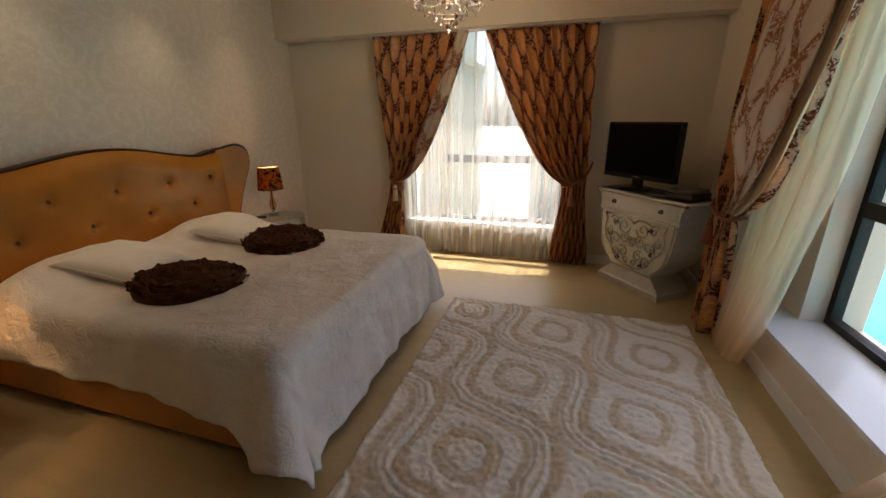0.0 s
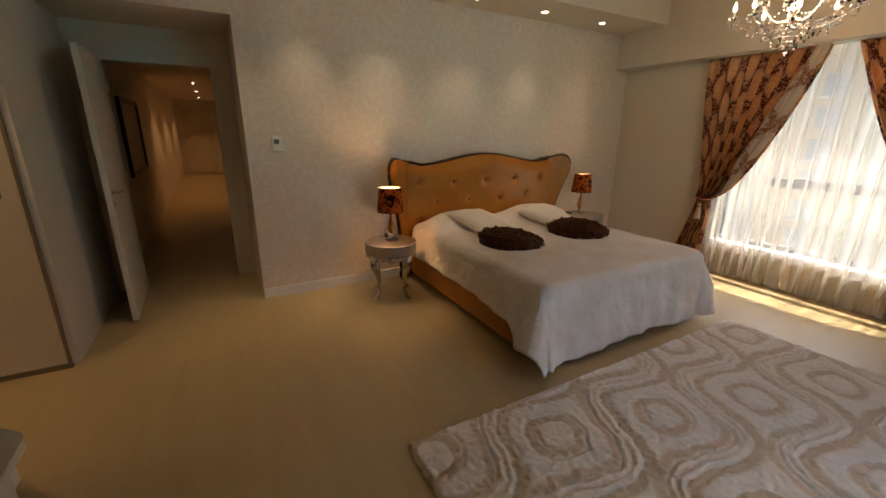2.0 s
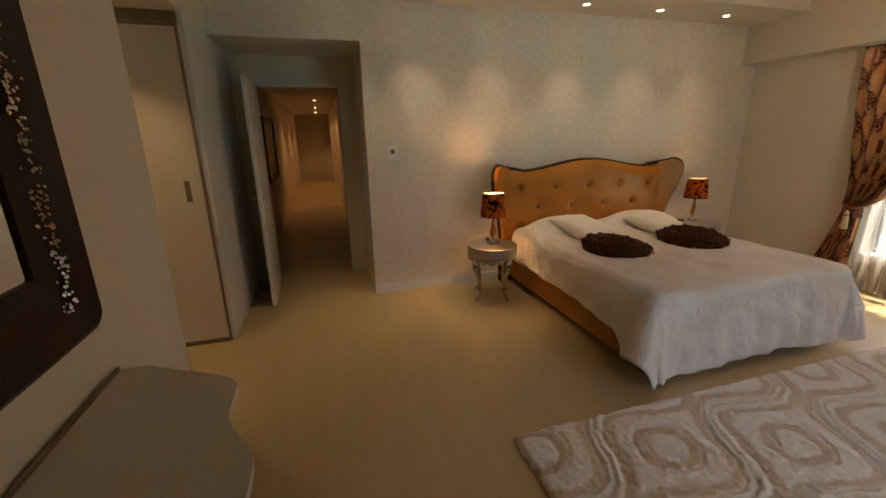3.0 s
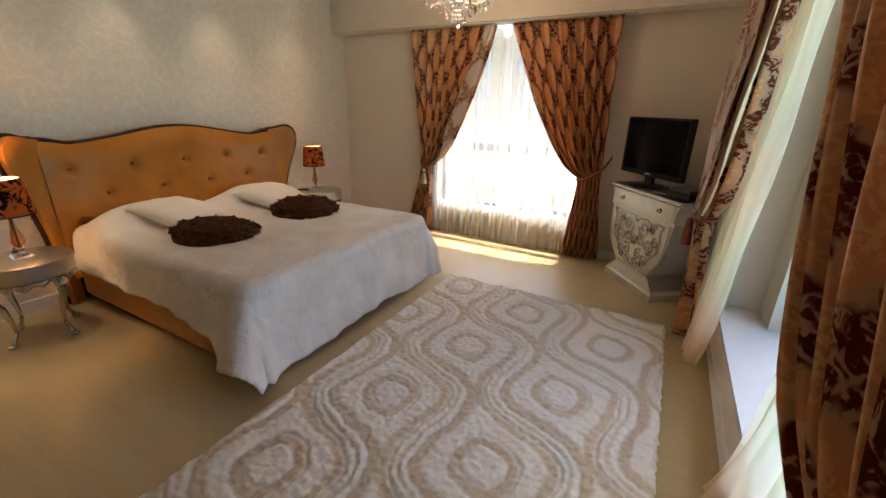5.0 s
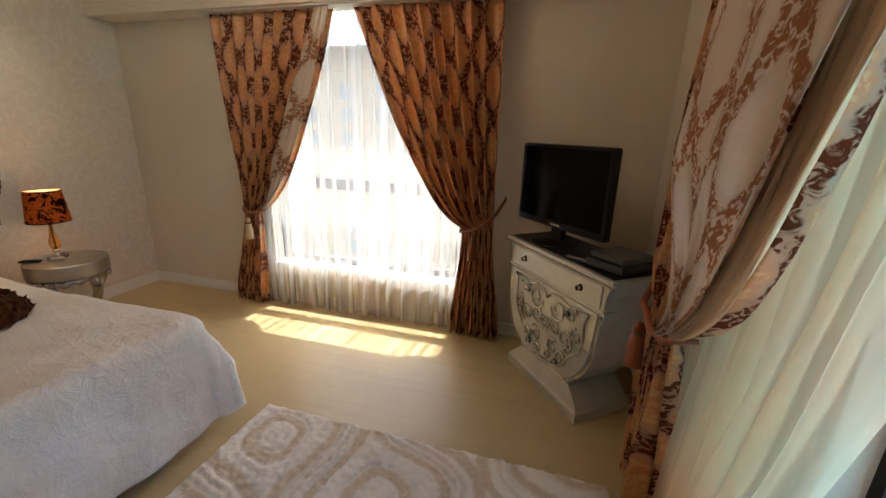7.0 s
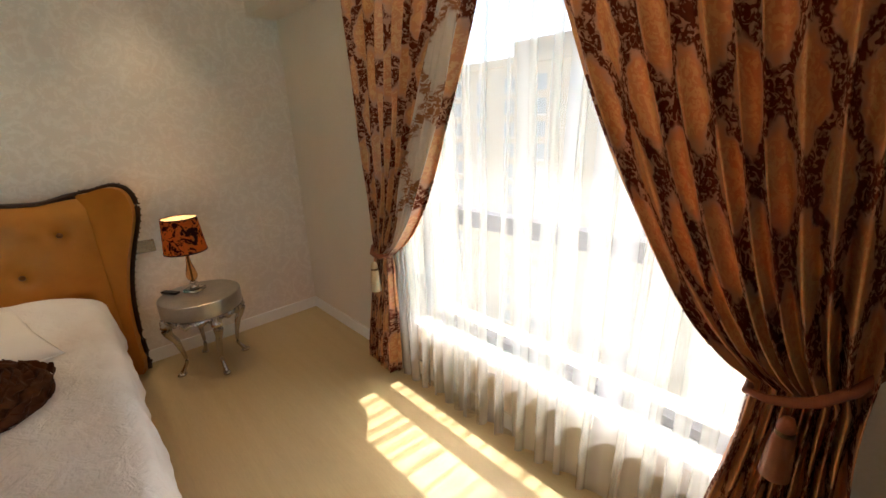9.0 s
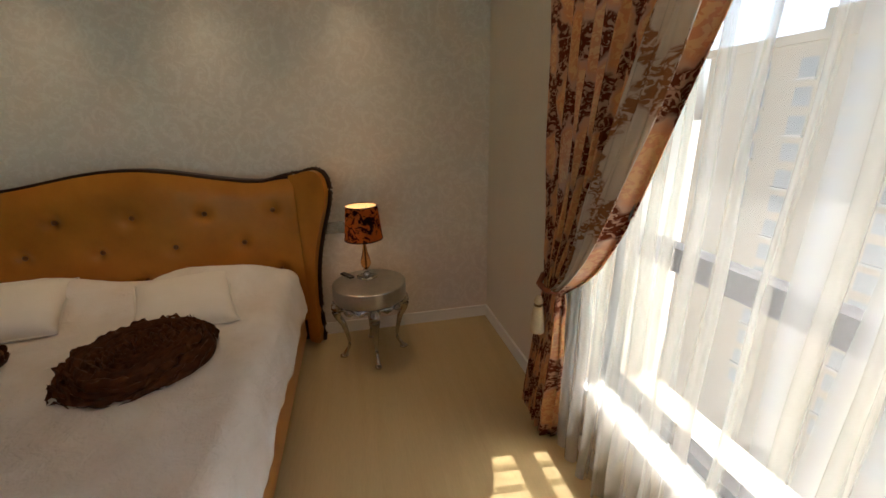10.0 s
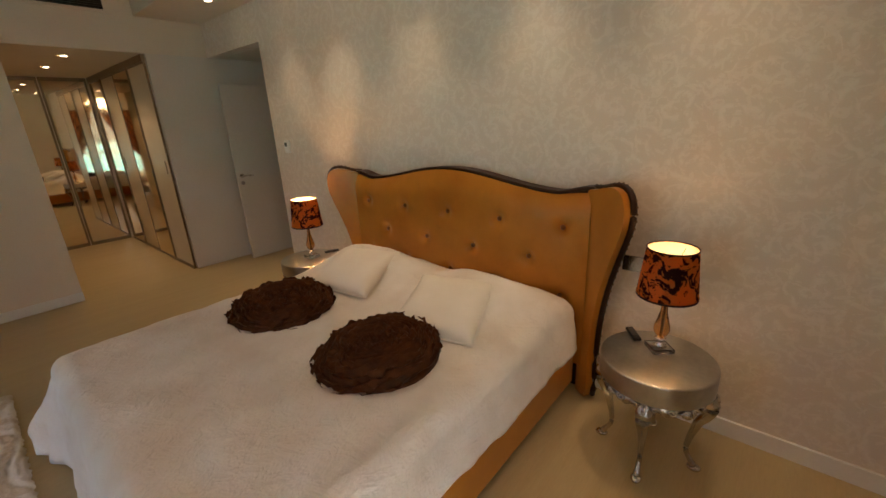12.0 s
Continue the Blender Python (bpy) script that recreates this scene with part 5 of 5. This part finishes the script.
def console():
    c = thing("console_table", "white serpentine console below the dark mirror", "console table", pose(3.02, YS + 0.016, 0))
    hw = 0.67

    def edge(t):
        a = abs(t)
        return 0.05 + 0.38 * (1 - smoothstep(0.66, 1.1, a)) + 0.10 * (1 - smoothstep(0.08, 0.45, a))
    n = 48
    def slab(z0, z1, inset):
        bm = bmesh.new()
        lo, hi = [], []
        pts = [(-hw + inset, 0.0)] + [((-1 + 2 * i / n) * (hw - inset), edge(-1 + 2 * i / n) - inset) for i in range(n + 1)] + [(hw - inset, 0.0)]
        for x, y in pts:
            lo.append(bm.verts.new((x, y, z0)))
            hi.append(bm.verts.new((x, y, z1)))
        bm.faces.new(lo[::-1])
        bm.faces.new(hi)
        for i in range(len(pts)):
            j = (i + 1) % len(pts)
            bm.faces.new((lo[i], lo[j], hi[j], hi[i]))
        return bm
    part("top", slab(0.737, 0.765, 0.0), M["white"], c)
    part("edge_moulding", slab(0.717, 0.737, 0.014), M["white"], c)
    part("apron", slab(0.61, 0.717, 0.035), M["white"], c)
    part("back_strip", boxes((-hw, hw, -0.002, 0.010, 0.765, 0.777)), M["bronze"], c, "narrow bronze strip along the wall")
    for s in (-1, 1):
        for yy in (0.05, 0.30):
            pts = [(s * (0.50 + 0.04 * math.sin(math.pi * t / 10)), yy + 0.04 * math.sin(math.pi * t / 10) - 0.02 * t / 10, 0.63 - 0.625 * t / 10) for t in range(11)]
            part("leg", tube(pts, [0.035 - 0.0018 * t for t in range(11)], 10), M["white"], c, "", True)


console()


def glitter_mirror():
    g = thing("framed_mirror", "dark framed wall mirror with glittering beads", "mirror", pose(3.02, YS, 1.485))
    W, H, B = 0.64, 0.52, 0.23
    bm = bmesh.new()
    def ring(w, h, y, r):
        out = []
        for cx, cz, a0 in ((w - r, h - r, 0), (-w + r, h - r, 90), (-w + r, -h + r, 180), (w - r, -h + r, 270)):
            for k in range(7):
                a = radians(a0 + 15 * k)
                out.append(bm.verts.new((cx + r * math.cos(a), y, cz + r * math.sin(a))))
        return out
    rings = [ring(W, H, 0.002, 0.05), ring(W, H, 0.03, 0.05), ring(W - 0.02, H - 0.02, 0.045, 0.045), ring(W - 0.11, H - 0.11, 0.03, 0.02), ring(W - B, H - B, 0.018, 0.01), ring(W - B, H - B, 0.004, 0.01)]
    for a, c in zip(rings, rings[1:]):
        for i in range(28):
            bm.faces.new((a[i], a[(i + 1) % 28], c[(i + 1) % 28], c[i]))
    part("frame", bm, M["brown_trim"], g, "dark brown sloped frame")
    part("glass", boxes((-W + B - 0.004, W - B + 0.004, 0.003, 0.008, -H + B - 0.004, H - B + 0.004)), M["mirror"], g)
    rnd = random.Random(21)
    for s in (-1, 1):
        beads = bmesh.new()
        for i in range(170):
            z = rnd.uniform(-0.42, 0.42)
            x = s * (W - 0.14 + rnd.gauss(0, 0.018))
            bmesh.ops.create_icosphere(beads, subdivisions=1, radius=rnd.uniform(0.004, 0.008), matrix=Matrix.Translation((x, 0.032, z)))
        tagged(part("bead_strip", beads, M["chrome"], g, "band of glittering silver beads"), kind="stuff")


glitter_mirror()

# ---- chandelier ----


def chandelier():
    c = thing("chandelier", "lit crystal chandelier hung with glass drops", "chandelier", pose(2.21, 3.50, -0.02))
    zc = 2.46
    part("rod", tube([(0, 0, 2.55), (0, 0, ZT + 0.02)], 0.008, 8), M["chrome"], c)
    part("canopy", lathe([(0, ZT - 0.01), (0.05, ZT - 0.008), (0.06, ZT + 0.019), (0, ZT + 0.019)], 20), M["chrome"], c, "", True)
    part("stem", lathe([(0, 2.26), (0.02, 2.265), (0.035, 2.285), (0.02, 2.31), (0.014, 2.36), (0.03, 2.40), (0.018, 2.45), (0.012, 2.56), (0, 2.56)], 16), M["crystal"], c, "", True)
    part("hub", lathe([(0, 2.245), (0.030, 2.25), (0.040, 2.27), (0.020, 2.285), (0, 2.285)], 18), M["chrome"], c, "", True)
    drop = bmesh.new()
    bmesh.ops.create_cone(drop, cap_ends=True, segments=6, radius1=0.0095, radius2=0.001, depth=0.026, matrix=Matrix.Translation((0, 0, 0.011)))
    bmesh.ops.create_cone(drop, cap_ends=True, segments=6, radius1=0.001, radius2=0.0095, depth=0.014, matrix=Matrix.Translation((0, 0, -0.009)))
    me = bpy.data.meshes.new("drop")
    bmesh.ops.recalc_face_normals(drop, faces=drop.faces)
    drop.to_mesh(me)
    drop.free()
    me.materials.append(M["crystal"])

    def hang(x, y, z, s, parent):
        o = new("drop", me)
        o.parent = parent
        o.matrix_basis = pose(x, y, z, 0, 0, 40 * x) @ Matrix.Diagonal((s, s, s, 1))
    rnd = random.Random(5)
    n = 10
    for k in range(n):
        a = 2 * math.pi * k / n
        R = 0.36 if k % 2 == 0 else 0.27
        lift = 0.0 if k % 2 == 0 else 0.05
        pts = [(r * R * math.cos(a), r * R * math.sin(a), 2.30 + lift - 0.07 * math.sin(math.pi * r) + 0.05 * r) for r in (0.06, 0.2, 0.4, 0.6, 0.8, 0.95, 1.0)]
        arm = part("arm", tube(pts, 0.006, 7), M["crystal"], c, "curved glass arm", True)
        ex, ey, ez = pts[-1]
        part("cup", lathe([(0, 0), (0.012, 0.002), (0.034, 0.014), (0.036, 0.018), (0.012, 0.008), (0, 0.008)], 14), M["crystal"], arm, "", True).matrix_basis = pose(ex, ey, ez)
        part("candle", lathe([(0, 0.008), (0.009, 0.008), (0.009, 0.06), (0, 0.06)], 10), M["white"], arm, "", True).matrix_basis = pose(ex, ey, ez)
        part("bulb", lathe([(0, 0.06), (0.008, 0.062), (0.014, 0.08), (0.010, 0.10), (0.002, 0.122), (0, 0.122)], 10), M["bulb"], arm, "glowing candle bulb", True).matrix_basis = pose(ex, ey, ez)
        for q in range(3):
            b = 2 * math.pi * q / 3
            hang(ex + 0.034 * math.cos(b), ey + 0.034 * math.sin(b), ez - 0.012 - 0.02 * (q % 2), 1.0, arm)
        for q in (0.3, 0.5, 0.7):
            hang(q * R * math.cos(a), q * R * math.sin(a), 2.30 + lift - 0.07 * math.sin(math.pi * q) + 0.05 * q - 0.03, 0.9, arm)
        # garland of beads to the next arm
        b2 = 2 * math.pi * (k + 1) / n
        g = bmesh.new()
        for q in range(1, 9):
            t = q / 9
            rr = R * (1 - t) + (0.63 - R) * t
            aa = a + (b2 - a) * t
            bmesh.ops.create_icosphere(g, subdivisions=1, radius=0.006, matrix=Matrix.Translation((rr * math.cos(aa), rr * math.sin(aa), 2.345 + lift * (1 - t) + (0.05 - lift) * t - 0.07 * math.sin(math.pi * t))))
        part("bead_garland", g, M["crystal"], c, "strand of crystal beads")
    for r, z, m in ((0.14, 2.225, 9), (0.10, 2.185, 8), (0.06, 2.15, 6), (0.22, 2.24, 9)):
        g = part("drop_ring", tube([(r * math.cos(2 * math.pi * i / 24), r * math.sin(2 * math.pi * i / 24), z + 0.016) for i in range(25)], 0.0022, 5), M["chrome"], c)
        for i in range(m):
            a = 2 * math.pi * i / m
            hang(r * math.cos(a), r * math.sin(a), z + rnd.uniform(-0.008, 0.004), rnd.uniform(0.9, 1.25), g)
    hang(0, 0, 2.115, 1.8, c)


chandelier()

# ---- outside ----
Z0 = -70.0


def facade_material(name, c1, c2):
    return basic(name, c1, c2, 0.06, 0.8, 0, 0.1, 2.0, 0.05)


M["sand"] = basic("pale_sand", (0.44, 0.39, 0.31), (0.50, 0.45, 0.37), 0.02, 0.95, 0, 0.2, 0.8, 0.1)
M["stone_beige"] = facade_material("beige_render", (0.27, 0.21, 0.135), (0.31, 0.245, 0.165))
M["stone_pale"] = facade_material("pale_render", (0.32, 0.285, 0.23), (0.36, 0.33, 0.27))
M["tower_glass"] = basic("blue_tower_glass", (0.10, 0.18, 0.24), (0.16, 0.26, 0.33), 0.1, 0.15, 0.3, 0.0)
M["dark_window"] = basic("shaded_window", (0.18, 0.17, 0.16), (0.24, 0.23, 0.22), 0.2, 0.2, 0, 0.0)
M["sea"] = basic("turquoise_sea", (0.03, 0.30, 0.36), (0.08, 0.42, 0.46), 0.01, 0.6, 0, 0.3, 0.25, 0.3)
M["sea"].node_tree.nodes["Principled BSDF"].inputs["Specular IOR Level"].default_value = 0.1
bm = boxes((-4000, 4000, -4000, 4000, Z0 - 2, Z0))
structure("ground", bm, M["sand"], "pale sand and city ground far below", "ground")
structure("sea", boxes((107, 4000, -4000, 4000, Z0, Z0 + 0.4)), M["sea"], "bright turquoise sea", "water")
structure("surf", boxes((104.5, 107, -800, 2000, Z0 + 0.02, Z0 + 0.3)), basic("white_surf", (0.8, 0.82, 0.8), (0.85, 0.87, 0.85), 0.2, 0.6, 0, 0.1), "white line of surf along the beach", "surf")
structure("promenade", boxes((92, 93.2, -300, 600, Z0, Z0 + 1.1)), basic("dark_paving", (0.12, 0.11, 0.10), (0.16, 0.15, 0.14), 0.5, 0.8, 0, 0.1), "low dark wall along the beach promenade", "wall")


def tower(label, x, y, w, d, h, wall, cols, rows, win=(2.2, 2.4), glass="dark_window", balcony=False):
    t = thing("tower_block", label, "building", pose(x, y, Z0))
    part("wall", boxes((-w / 2, w / 2, 0, d, 0, h)), M[wall], t)
    part("roof", boxes((-w / 2 - 0.5, w / 2 + 0.5, -0.5, d + 0.5, h, h + 1.2), (-w / 4, w / 5, d * 0.3, d * 0.7, h + 1.2, h + 5)), M[wall], t)
    wm = boxes((-win[0] / 2, win[0] / 2, -0.05, 0.3, -win[1] / 2, win[1] / 2))
    me = bpy.data.meshes.new("window")
    wm.to_mesh(me)
    wm.free()
    me.materials.append(M[glass])
    sm = boxes((-win[0] / 2 - 0.25, win[0] / 2 + 0.25, -0.35, 0.1, -win[1] / 2 - 0.35, -win[1] / 2 - 0.05))
    ms = bpy.data.meshes.new("sill")
    sm.to_mesh(ms)
    sm.free()
    ms.materials.append(M["stone_pale"])
    for i in range(cols):
        for j in range(rows):
            o = new("window", me)
            o.parent = t
            o.matrix_basis = pose(-w / 2 + w * (i + 0.5) / cols, 0, h - 3.0 - j * 3.6)
            if (i + j) % 2 == 0:
                q = new("sill", ms)
                q.parent = o
    return t


tower("beige apartment tower with rows of dark windows", -36, 62, 44, 24, 80, "stone_beige", 7, 14)
tower("blue glass tower rising behind the apartments", 1, 130, 16, 16, 82, "tower_glass", 5, 12, (2.6, 3.0))
tower("tall grey beige tower in the distance", -68, 230, 30, 30, 128, "stone_pale", 6, 14)
tower("pale low apartment block beyond the road", 18, 105, 30, 20, 26, "stone_pale", 7, 6)
tower("pale low apartment block near the beach", 60, 190, 40, 24, 34, "stone_pale", 8, 7)
